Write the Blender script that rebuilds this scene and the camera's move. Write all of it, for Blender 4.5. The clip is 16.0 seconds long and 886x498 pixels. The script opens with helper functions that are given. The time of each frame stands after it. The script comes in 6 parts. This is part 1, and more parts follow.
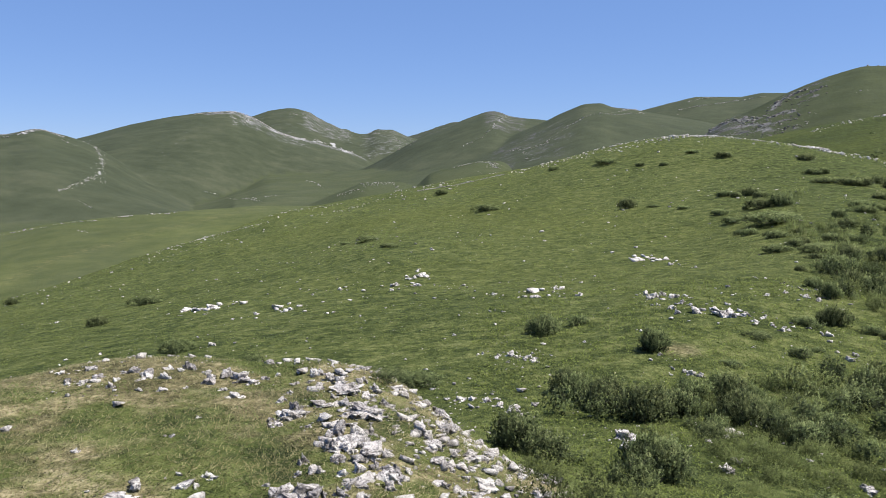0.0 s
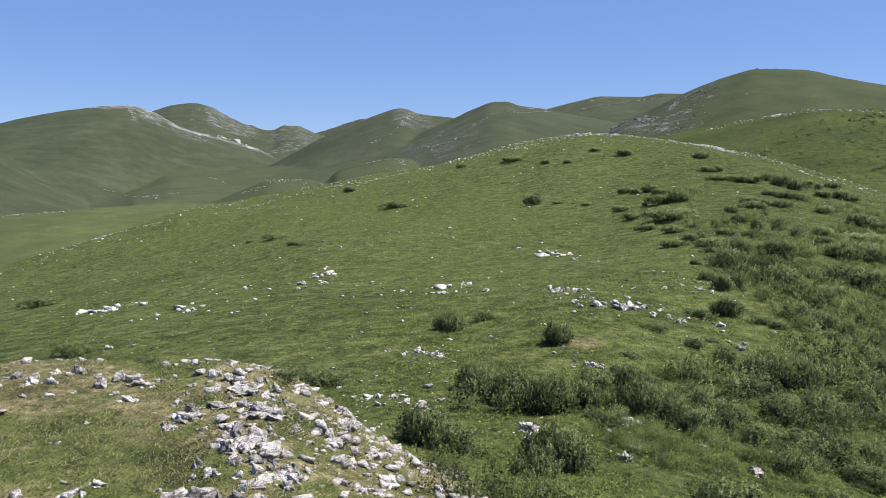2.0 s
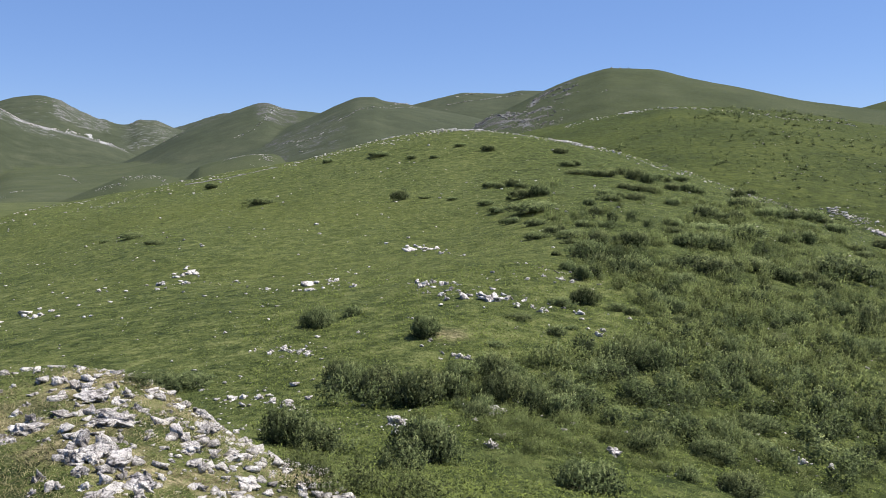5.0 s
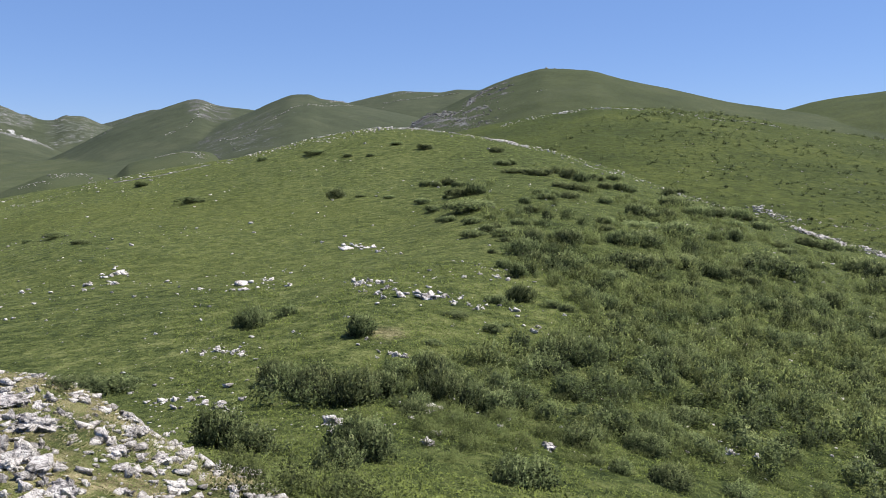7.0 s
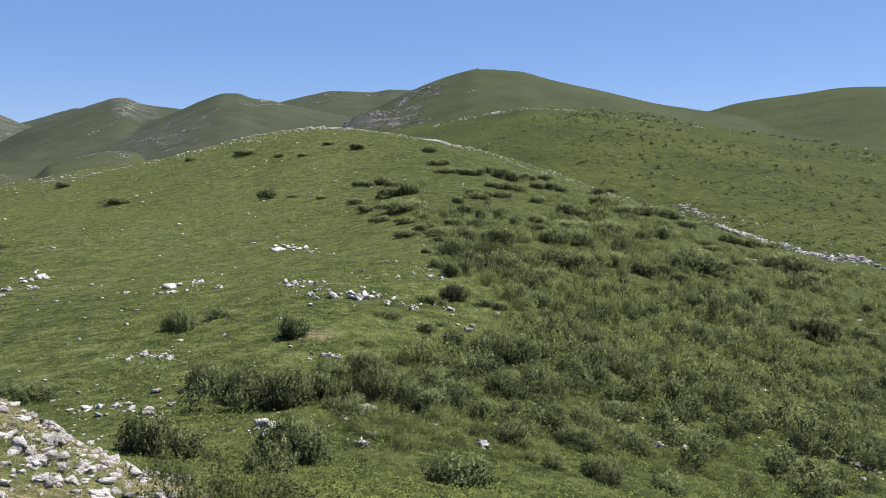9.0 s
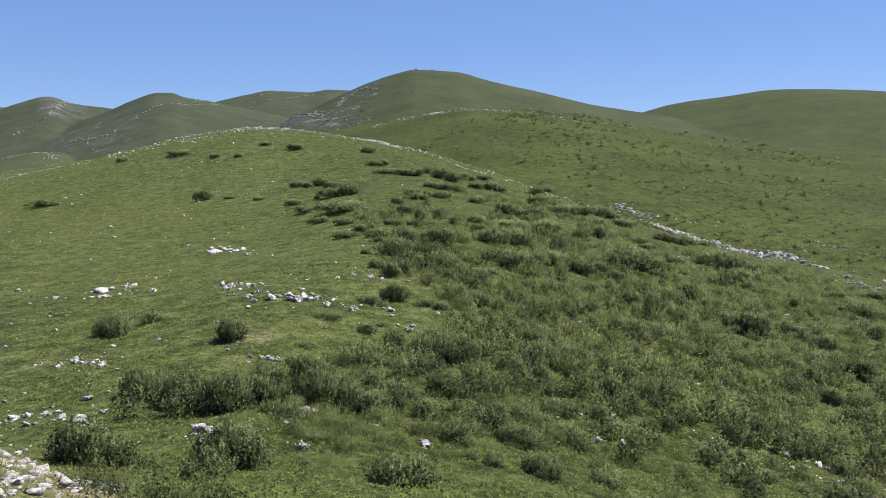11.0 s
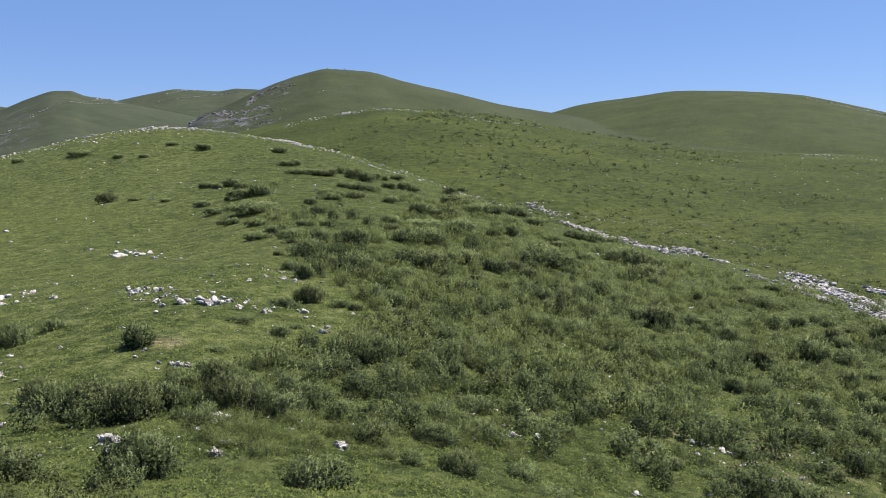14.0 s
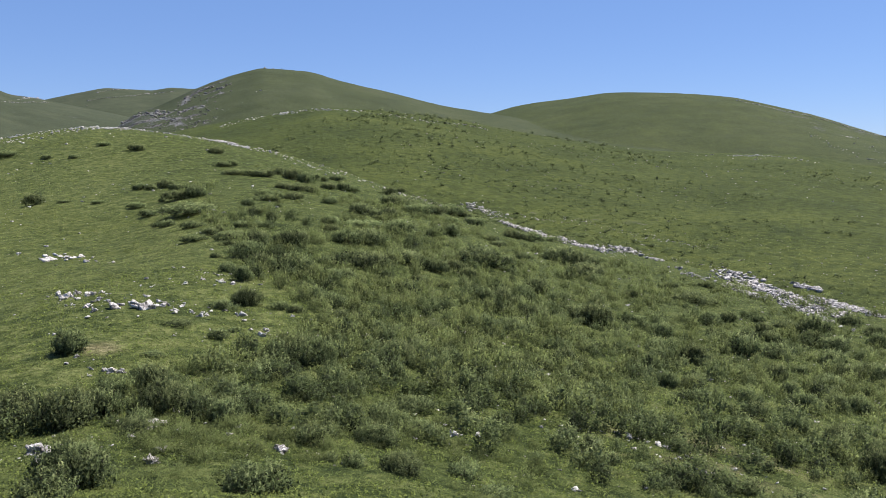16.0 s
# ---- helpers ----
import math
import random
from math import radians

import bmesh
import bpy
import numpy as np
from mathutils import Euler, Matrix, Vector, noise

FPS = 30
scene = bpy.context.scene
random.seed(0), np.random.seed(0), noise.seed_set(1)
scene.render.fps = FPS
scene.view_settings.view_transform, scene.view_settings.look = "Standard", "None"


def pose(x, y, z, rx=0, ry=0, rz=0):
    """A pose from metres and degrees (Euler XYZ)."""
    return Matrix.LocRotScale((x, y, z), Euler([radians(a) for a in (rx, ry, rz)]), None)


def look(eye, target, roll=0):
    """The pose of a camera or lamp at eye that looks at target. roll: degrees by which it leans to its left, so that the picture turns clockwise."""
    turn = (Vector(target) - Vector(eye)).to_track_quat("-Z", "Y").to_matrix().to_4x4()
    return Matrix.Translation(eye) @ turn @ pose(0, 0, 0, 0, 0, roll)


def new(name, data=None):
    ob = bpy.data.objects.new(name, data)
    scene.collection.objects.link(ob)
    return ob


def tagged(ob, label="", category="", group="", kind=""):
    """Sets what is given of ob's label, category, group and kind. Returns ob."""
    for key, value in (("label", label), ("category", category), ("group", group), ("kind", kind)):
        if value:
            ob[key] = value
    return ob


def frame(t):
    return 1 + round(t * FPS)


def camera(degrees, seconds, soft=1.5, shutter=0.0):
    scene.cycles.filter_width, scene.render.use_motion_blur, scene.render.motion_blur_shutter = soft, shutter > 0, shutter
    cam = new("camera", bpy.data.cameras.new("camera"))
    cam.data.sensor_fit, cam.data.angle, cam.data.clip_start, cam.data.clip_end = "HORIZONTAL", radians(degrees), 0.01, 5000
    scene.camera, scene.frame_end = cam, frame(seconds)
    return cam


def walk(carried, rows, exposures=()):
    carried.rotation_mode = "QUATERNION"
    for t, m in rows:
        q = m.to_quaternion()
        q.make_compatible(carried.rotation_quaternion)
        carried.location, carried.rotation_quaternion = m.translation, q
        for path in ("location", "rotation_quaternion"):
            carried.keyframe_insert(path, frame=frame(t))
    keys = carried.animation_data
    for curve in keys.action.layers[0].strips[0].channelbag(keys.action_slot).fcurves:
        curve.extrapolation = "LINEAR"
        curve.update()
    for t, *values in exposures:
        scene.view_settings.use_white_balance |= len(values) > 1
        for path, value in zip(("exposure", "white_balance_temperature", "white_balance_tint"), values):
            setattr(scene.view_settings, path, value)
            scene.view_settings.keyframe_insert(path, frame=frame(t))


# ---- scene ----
# ---- camera: turned by hand on the spot, on a rocky knoll ----
cam = camera(56.9, 16.0, soft=0.8)
ROWS = [
    (0.0, 0.000, 0.000, 1.600, 84.50, 0.00, -0.00),
    (0.5, 0.015, 0.001, 1.598, 84.48, -0.05, -1.31),
    (1.0, 0.030, 0.002, 1.596, 84.43, -0.07, -2.99),
    (1.5, 0.043, 0.004, 1.593, 84.36, -0.09, -4.68),
    (2.0, 0.056, 0.006, 1.591, 84.31, -0.13, -6.37),
    (2.5, 0.067, 0.008, 1.588, 84.26, -0.06, -8.07),
    (3.0, 0.078, 0.010, 1.586, 84.21, -0.04, -9.77),
    (3.5, 0.087, 0.012, 1.583, 84.15, -0.01, -11.43),
    (4.0, 0.096, 0.014, 1.580, 84.10, 0.04, -12.96),
    (6.5, 0.130, 0.026, 1.565, 83.91, -0.13, -18.92),
    (7.0, 0.134, 0.029, 1.562, 83.91, -0.19, -20.00),
    (7.5, 0.138, 0.031, 1.559, 83.91, -0.21, -21.18),
    (8.0, 0.142, 0.032, 1.556, 83.90, -0.17, -22.36),
    (8.5, 0.145, 0.034, 1.553, 83.91, -0.17, -23.50),
    (9.0, 0.148, 0.036, 1.551, 83.93, -0.16, -24.66),
    (11.5, 0.155, 0.038, 1.541, 83.96, 0.02, -29.89),
    (12.0, 0.156, 0.037, 1.539, 83.94, 0.12, -30.88),
    (12.5, 0.156, 0.036, 1.538, 83.93, 0.10, -31.89),
    (13.0, 0.157, 0.034, 1.537, 83.90, 0.07, -32.91),
    (13.5, 0.157, 0.031, 1.537, 83.93, 0.05, -33.81),
    (14.0, 0.157, 0.028, 1.537, 83.96, 0.15, -34.93),
    (14.5, 0.157, 0.025, 1.537, 83.98, 0.20, -36.03),
    (15.0, 0.157, 0.020, 1.537, 84.02, 0.30, -37.14),
    (15.5, 0.157, 0.016, 1.538, 84.04, 0.24, -38.17),
    (16.0, 0.157, 0.010, 1.540, 83.98, 0.21, -39.12),
]
walk(cam, [(t, pose(x, y, z, rx, ry, rz)) for t, x, y, z, rx, ry, rz in ROWS], [(0.0, 0.96), (16.0, 0.96)])

# ---- daylight: clear sky, high summer sun ----
SUN_BEARING, SUN_HEIGHT = 98.0, 60.0
world = bpy.data.worlds.new("sky")
scene.world = world
world.use_nodes = True
sky = world.node_tree.nodes.new("ShaderNodeTexSky")
sky.sky_type, sky.sun_disc = "NISHITA", False
sky.sun_elevation, sky.sun_rotation = radians(SUN_HEIGHT), radians(SUN_BEARING)
sky.altitude, sky.air_density, sky.dust_density, sky.ozone_density = 2200, 1.0, 0.0, 3.0
background = world.node_tree.nodes["Background"]
background.inputs["Strength"].default_value = 0.056
tint = world.node_tree.nodes.new("ShaderNodeMix")
tint.data_type, tint.blend_type = "RGBA", "MULTIPLY"
tint.inputs["Factor"].default_value, tint.inputs["B"].default_value = 1.0, (0.96, 0.98, 1.16, 1)
even = world.node_tree.nodes.new("ShaderNodeMix")  # clear mountain air: little whitening towards the skyline
even.data_type = "RGBA"
even.inputs["Factor"].default_value, even.inputs["B"].default_value = 0.45, (1.90, 3.65, 7.9, 1)
world.node_tree.links.new(sky.outputs["Color"], tint.inputs["A"])
world.node_tree.links.new(tint.outputs["Result"], even.inputs["A"])
world.node_tree.links.new(even.outputs["Result"], background.inputs["Color"])
sun_data = bpy.data.lights.new("sun", "SUN")
sun_data.energy, sun_data.angle, sun_data.color = 5.0, radians(0.53), (1.0, 0.95, 0.87)
sun = new("sun", sun_data)
b, e = radians(SUN_BEARING), radians(SUN_HEIGHT)
toward = Vector((math.sin(b) * math.cos(e), math.cos(b) * math.cos(e), math.sin(e)))
sun.matrix_world = look(toward * 60, (0, 0, 0))


# ---- materials ----
class Nodes:
    """A short way to write a node material."""

    def __init__(self, name, roughness=0.8, specular=0.2):
        self.mat = bpy.data.materials.new(name)
        self.mat.use_nodes = True
        self.tree = self.mat.node_tree
        self.bsdf = self.tree.nodes["Principled BSDF"]
        self.bsdf.inputs["Roughness"].default_value = roughness
        self.bsdf.inputs["Specular IOR Level"].default_value = specular
        self.place = self.node("ShaderNodeTexCoord").outputs["Object"]

    def node(self, kind):
        return self.tree.nodes.new(kind)

    def link(self, a, b):
        self.tree.links.new(a, b)

    def world_place(self):
        self.place = self.node("ShaderNodeNewGeometry").outputs["Position"]
        return self

    def noise(self, size, detail=4.0, rough_=0.55, stretch=None):
        n = self.node("ShaderNodeTexNoise")
        n.inputs["Scale"].default_value, n.inputs["Detail"].default_value, n.inputs["Roughness"].default_value = 1 / size, detail, rough_
        if stretch:
            m = self.node("ShaderNodeMapping")
            m.inputs["Scale"].default_value = stretch
            self.link(self.place, m.inputs["Vector"])
            self.link(m.outputs["Vector"], n.inputs["Vector"])
        else:
            self.link(self.place, n.inputs["Vector"])
        return n.outputs["Fac"]

    def cells(self, size, feature="F1"):
        n = self.node("ShaderNodeTexVoronoi")
        n.feature = feature
        n.inputs["Scale"].default_value = 1 / size
        self.link(self.place, n.inputs["Vector"])
        return n.outputs["Distance"]

    def attribute(self, name):
        n = self.node("ShaderNodeAttribute")
        n.attribute_name = name
        return n.outputs["Fac"]

    def ramp(self, fac, *stops):
        n = self.node("ShaderNodeValToRGB")
        els = n.color_ramp.elements
        while len(els) < len(stops):
            els.new(0.5)
        for el, (at, col) in zip(els, stops):
            el.position = at
            el.color = (*col, 1) if len(col) == 3 else col
        self.link(fac, n.inputs["Fac"])
        return n.outputs["Color"]

    def span(self, fac, a, b, low=0.0, high=1.0):
        n = self.node("ShaderNodeMapRange")
        n.interpolation_type = "SMOOTHSTEP"
        for key, value in (("From Min", a), ("From Max", b), ("To Min", low), ("To Max", high)):
            n.inputs[key].default_value = value
        self.link(fac, n.inputs["Value"])
        return n.outputs["Result"]

    def math(self, op, a, b):
        n = self.node("ShaderNodeMath")
        n.operation = op
        for slot, value in zip(n.inputs, (a, b)):
            if isinstance(value, (int, float)):
                slot.default_value = value
            else:
                self.link(value, slot)
        return n.outputs["Value"]

    def mix(self, fac, a, b, blend="MIX"):
        n = self.node("ShaderNodeMix")
        n.data_type, n.blend_type = "RGBA", blend
        for slot, value in ((n.inputs["Factor"], fac), (n.inputs["A"], a), (n.inputs["B"], b)):
            if isinstance(value, (int, float)):
                slot.default_value = value
            elif isinstance(value, tuple):
                slot.default_value = (*value, 1)
            else:
                self.link(value, slot)
        return n.outputs["Result"]

    def bump(self, height, depth, strength=1.0, over=None):
        n = self.node("ShaderNodeBump")
        n.inputs["Distance"].default_value, n.inputs["Strength"].default_value = depth, strength
        self.link(height, n.inputs["Height"])
        if over is not None:
            self.link(over, n.inputs["Normal"])
        return n.outputs["Normal"]

    def done(self, colour, normal=None):
        self.link(colour, self.bsdf.inputs["Base Color"])
        if normal is not None:
            self.link(normal, self.bsdf.inputs["Normal"])
        return self.mat


def ground_material():
    m = Nodes("turf", 0.9, 0.06).world_place()
    broad, mid, fine, tiny = m.noise(38, 3), m.noise(4.5, 4), m.noise(0.6, 5, 0.65), m.noise(0.09, 3, 0.7)
    mottle = m.math("ADD", m.math("MULTIPLY", mid, 0.10), m.math("MULTIPLY", m.math("ADD", fine, m.noise(0.17, 4, 0.7)), 0.45))
    turf = m.ramp(mottle, (0.40, (0.020, 0.029, 0.009)), (0.475, (0.047, 0.060, 0.018)), (0.53, (0.072, 0.086, 0.027)), (0.60, (0.122, 0.130, 0.050)))
    turf = m.mix(m.span(broad, 0.42, 0.62, 0.0, 0.3), turf, (0.082, 0.092, 0.023))
    # upland turf of the hills, with distance haze put into its blue-grey colour
    hazed = m.ramp(m.math("ADD", m.math("MULTIPLY", m.noise(60, 5, 0.6), 0.5), m.math("MULTIPLY", m.noise(16, 6, 0.65), 0.5)),
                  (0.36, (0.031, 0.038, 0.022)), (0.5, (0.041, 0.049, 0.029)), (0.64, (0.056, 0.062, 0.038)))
    turf = m.mix(m.attribute("far"), turf, hazed)
    lush = m.ramp(m.math("ADD", m.math("MULTIPLY", m.noise(22, 5, 0.6), 0.3), m.math("MULTIPLY", m.noise(1.3, 5, 0.75), 0.7)),
                  (0.38, (0.015, 0.023, 0.006)), (0.5, (0.036, 0.047, 0.011)), (0.62, (0.067, 0.078, 0.019)))
    turf = m.mix(m.math("MULTIPLY", m.attribute("lush"), 0.9), turf, lush)
    # coarse grass and short heath between the shrubs
    heath = m.ramp(mottle, (0.42, (0.016, 0.024, 0.007)), (0.5, (0.040, 0.053, 0.015)), (0.58, (0.078, 0.090, 0.031)))
    turf = m.mix(m.math("MULTIPLY", m.attribute("heath"), 0.85), turf, heath)
    # dry, trodden turf on the knoll
    straw = m.ramp(m.math("ADD", m.math("MULTIPLY", fine, 0.5), m.math("MULTIPLY", tiny, 0.5)),
                   (0.38, (0.040, 0.038, 0.018)), (0.5, (0.125, 0.110, 0.058)), (0.60, (0.28, 0.24, 0.145)))
    turf = m.mix(m.math("MULTIPLY", m.attribute("dry"), m.span(m.noise(0.9, 4), 0.45, 0.56)), turf, straw)
    turf = m.mix(m.math("MULTIPLY", m.attribute("meadow"), 0.8), turf, m.ramp(m.noise(5.0, 5, 0.6), (0.38, (0.066, 0.082, 0.021)), (0.62, (0.105, 0.118, 0.036))))
    # bare limestone breaking through
    rock = m.ramp(m.noise(1.6, 6, 0.78), (0.34, (0.022, 0.022, 0.024)), (0.48, (0.058, 0.057, 0.060)), (0.64, (0.165, 0.16, 0.162)))
    light_rock = m.ramp(m.noise(3.0, 5, 0.7), (0.34, (0.10, 0.10, 0.104)), (0.5, (0.26, 0.258, 0.262)), (0.66, (0.46, 0.452, 0.45)))
    rock = m.mix(m.attribute("pale"), rock, light_rock)
    breaks = m.math("ADD", m.math("MULTIPLY", m.noise(14.0, 6, 0.7), 0.6), m.math("MULTIPLY", m.noise(2.6, 4, 0.7), 0.4))
    bare = m.span(m.math("ADD", m.attribute("rock"), m.math("MULTIPLY", m.math("SUBTRACT", breaks, 0.5), 1.6)), 0.42, 0.56)
    colour = m.mix(bare, turf, rock)
    relief = m.bump(m.noise(0.15, 5, 0.75), 0.06, 1.0)
    relief = m.bump(m.noise(0.6, 5, 0.7), 0.20, 0.6, relief)
    relief = m.bump(m.noise(11.0, 5, 0.6), 1.5, 0.25, relief)
    return m.done(colour, relief)


def rock_material(name, shade=1.0):
    m = Nodes(name, 0.88, 0.15).world_place()
    stains, pits = m.noise(0.16, 5, 0.7), m.noise(0.028, 4, 0.7)
    tones = ((0.33, (0.10, 0.095, 0.094)), (0.42, (0.33, 0.305, 0.305)), (0.50, (0.53, 0.495, 0.49)), (0.62, (0.70, 0.665, 0.64)))
    colour = m.ramp(stains, *[(at, tuple(c * shade for c in tone)) for at, tone in tones])
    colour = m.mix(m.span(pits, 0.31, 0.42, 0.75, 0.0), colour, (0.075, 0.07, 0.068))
    rand = m.node("ShaderNodeObjectInfo").outputs["Random"]
    colour = m.mix(m.math("MULTIPLY", rand, 0.35), colour, (0.52 * shade, 0.48 * shade, 0.42 * shade))
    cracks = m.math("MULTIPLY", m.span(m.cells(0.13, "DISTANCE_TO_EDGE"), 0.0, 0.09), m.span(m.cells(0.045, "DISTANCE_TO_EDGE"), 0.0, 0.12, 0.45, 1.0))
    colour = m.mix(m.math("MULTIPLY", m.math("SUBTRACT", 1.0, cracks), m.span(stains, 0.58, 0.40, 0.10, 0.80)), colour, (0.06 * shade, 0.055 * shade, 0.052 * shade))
    relief = m.bump(m.noise(0.06, 6, 0.78), 0.045, 1.0)
    relief = m.bump(m.math("MULTIPLY", cracks, stains), 0.025, 0.5, relief)
    return m.done(colour, relief)


def leaf_material(name, dark, mid, light, thin=0.4, single=False):
    """Leaves: each shoot its own shade, each plant a little its own; thin leaves let light through."""
    m = Nodes(name, 0.75, 0.12)
    info = m.node("ShaderNodeNewGeometry").outputs["Random Per Island"]
    own = m.node("ShaderNodeObjectInfo").outputs["Random"] if single else m.attribute("tone")
    # Shoots lighten from foot to tip: new growth, with shade painted in.
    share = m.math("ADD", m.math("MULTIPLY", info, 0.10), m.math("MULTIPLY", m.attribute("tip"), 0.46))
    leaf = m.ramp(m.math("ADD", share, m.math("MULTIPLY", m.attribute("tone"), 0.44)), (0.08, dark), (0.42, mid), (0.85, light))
    hue = m.node("ShaderNodeHueSaturation")
    m.link(leaf, hue.inputs["Color"])
    m.link(m.span(own, 0, 1, 0.88, 1.15), hue.inputs["Value"])
    m.link(m.span(own, 0, 1, 0.494, 0.506), hue.inputs["Hue"])
    # soft leaves are lit as the tuft that they make up
    tuft, turn = m.node("ShaderNodeAttribute"), m.node("ShaderNodeVectorTransform")
    tuft.attribute_name = "facing"
    turn.vector_type, turn.convert_from, turn.convert_to = "NORMAL", "OBJECT", "WORLD"
    m.link(tuft.outputs["Vector"], turn.inputs["Vector"])
    through_leaf, blend = m.node("ShaderNodeBsdfTranslucent"), m.node("ShaderNodeMixShader")
    blend.inputs["Fac"].default_value = thin
    m.link(hue.outputs["Color"], through_leaf.inputs["Color"])
    m.link(m.bsdf.outputs["BSDF"], blend.inputs[1])
    m.link(through_leaf.outputs["BSDF"], blend.inputs[2])
    m.link(blend.outputs["Shader"], m.tree.nodes["Material Output"].inputs["Surface"])
    return m.done(hue.outputs["Color"], turn.outputs["Vector"])


def stem_material():
    m = Nodes("bark", 0.9, 0.1)
    return m.done(m.ramp(m.noise(0.02, 4), (0.3, (0.05, 0.036, 0.026)), (0.7, (0.14, 0.11, 0.085))))


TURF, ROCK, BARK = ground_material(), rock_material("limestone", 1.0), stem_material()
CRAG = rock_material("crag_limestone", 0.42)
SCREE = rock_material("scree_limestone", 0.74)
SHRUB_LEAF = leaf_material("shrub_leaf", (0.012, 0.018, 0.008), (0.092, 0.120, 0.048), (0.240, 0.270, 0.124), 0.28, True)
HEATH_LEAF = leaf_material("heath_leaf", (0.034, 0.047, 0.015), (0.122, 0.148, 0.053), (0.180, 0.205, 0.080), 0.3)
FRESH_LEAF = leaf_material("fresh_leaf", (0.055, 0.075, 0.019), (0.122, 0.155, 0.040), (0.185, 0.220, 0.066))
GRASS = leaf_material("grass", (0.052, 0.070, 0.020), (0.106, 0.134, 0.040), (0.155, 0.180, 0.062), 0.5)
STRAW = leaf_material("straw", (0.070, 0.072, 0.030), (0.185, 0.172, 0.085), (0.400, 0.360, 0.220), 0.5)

# ---- the lie of the land: a rocky knoll, a green hump, and hills beyond ----
def slopes(xs, ys):
    """Tangents of a smooth line through points that never overshoots."""
    h, d = np.diff(xs), np.diff(ys) / np.diff(xs)
    m = np.zeros(len(xs))
    m[0], m[-1] = d[0], d[-1]
    for i in range(1, len(xs) - 1):
        if d[i - 1] * d[i] > 0:
            a, b = 2 * h[i] + h[i - 1], h[i] + 2 * h[i - 1]
            m[i] = (a + b) / (a / d[i - 1] + b / d[i])
    return m


def smooth_line(xs, ys, at):
    xs, ys = np.asarray(xs, float), np.asarray(ys, float)
    m = slopes(xs, ys)
    at = np.asarray(at, float)
    i = np.clip(np.searchsorted(xs, at) - 1, 0, len(xs) - 2)
    h = xs[i + 1] - xs[i]
    s = (at - xs[i]) / h
    inside = (2 * s**3 - 3 * s**2 + 1) * ys[i] + (s**3 - 2 * s**2 + s) * h * m[i] + (3 * s**2 - 2 * s**3) * ys[i + 1] + (s**3 - s**2) * h * m[i + 1]
    low, high = ys[0] + m[0] * (at - xs[0]), ys[-1] + m[-1] * (at - xs[-1])
    return np.where(at < xs[0], low, np.where(at > xs[-1], high, inside))


def step(a, b, v):
    s = np.clip((v - a) / (b - a), 0, 1)
    return s * s * (3 - 2 * s)


def lattice(i, j, seed):
    """A fixed pseudo-random number for each whole-numbered place."""
    v = np.sin(i * 127.1 + j * 311.7 + seed * 74.7) * 43758.5453
    return v - np.floor(v)


def grain(x, y, size, seed=0):
    """Smooth noise from -1 to 1 with bumps of that size."""
    u, v = x / size, y / size
    i, j = np.floor(u), np.floor(v)
    s, t = u - i, v - j
    s, t = s * s * (3 - 2 * s), t * t * (3 - 2 * t)
    low = lattice(i, j, seed) * (1 - s) + lattice(i + 1, j, seed) * s
    high = lattice(i, j + 1, seed) * (1 - s) + lattice(i + 1, j + 1, seed) * s
    return 2 * (low * (1 - t) + high * t) - 1


def rough(x, y, size, seed=0, rounds=4):
    total = 0.0
    for k in range(rounds):
        c, s = math.cos(0.7 * k + seed), math.sin(0.7 * k + seed)
        total = total + grain(c * x - s * y, s * x + c * y, size / 2**k, seed + k) / 2**k
    return total / 1.9


EYE = 1.6
# Sections through the near ground from the lookout: bearing, then distance and height pairs; the last pair is its crest.
SECTIONS = []


def section(bearing, *pairs):
    rs, zs = list(pairs[0::2]), list(pairs[1::2])
    reach, top = rs[-1], zs[-1]
    for far, drop in ((1.12, 0.022), (1.3, 0.085), (1.7, 0.24), (3.0, 0.75), (8.0, 2.6)):
        rs.append(reach * far)
        zs.append(top - drop * reach)
    SECTIONS.append((bearing, np.array(rs), np.array(zs)))


section(-180, 0, 0.0, 3, 0.0, 8, -0.4, 20, -2.5, 40, -6, 70, -12)
section(-100, 0, 0.0, 3, 0.05, 8, -0.3, 20, -3, 40, -7, 70, -12)
section(-45, 0, 0.0, 6, 0.15, 8.2, -0.4, 13, -2.2, 20, -3.4, 35, -5.8, 55, -9.0, 75, -12)
section(-29, 0, 0.0, 6.3, 0.12, 8.2, -0.5, 13, -2.2, 20, -3.0, 35, -4.7, 55, -7.1, 80, -9.6)
section(-20, 0, 0.0, 6.6, 0.12, 8.4, -0.5, 13, -2.1, 20, -2.7, 35, -4.2, 60, -6.3, 90, -7.1)
section(-12, 0, 0.0, 6.3, 0.08, 8.2, -0.6, 13, -2.0, 20, -2.5, 35, -3.6, 60, -4.7, 105, -3.9)
section(-8, 0, 0.0, 6.2, 0.1, 8.0, -0.55, 12.5, -1.98, 20, -2.35, 35, -3.25, 60, -3.8, 108, -2.6)
section(-4, 0, 0.0, 5.9, 0.04, 7.7, -0.7, 12, -1.95, 20, -2.2, 35, -2.9, 60, -2.9, 110, -1.3)
section(5, 0, 0.0, 4.4, -0.18, 7, -0.95, 11, -1.75, 20, -1.9, 35, -2.5, 60, -1.8, 110, 1.7)
section(16, 0, 0.0, 3.8, -0.25, 7, -1.1, 11, -1.7, 19, -1.4, 35, -1.8, 60, -0.2, 105, 5.7)
section(26, 0, 0.0, 3.6, -0.3, 7, -1.3, 11, -1.85, 19, -1.6, 35, -0.9, 60, 0.4, 95, 3.4)
section(36, 0, 0.0, 3.6, -0.35, 7, -1.5, 11, -2.15, 19, -2.1, 35, -1.9, 60, -1.4, 85, -1.3)
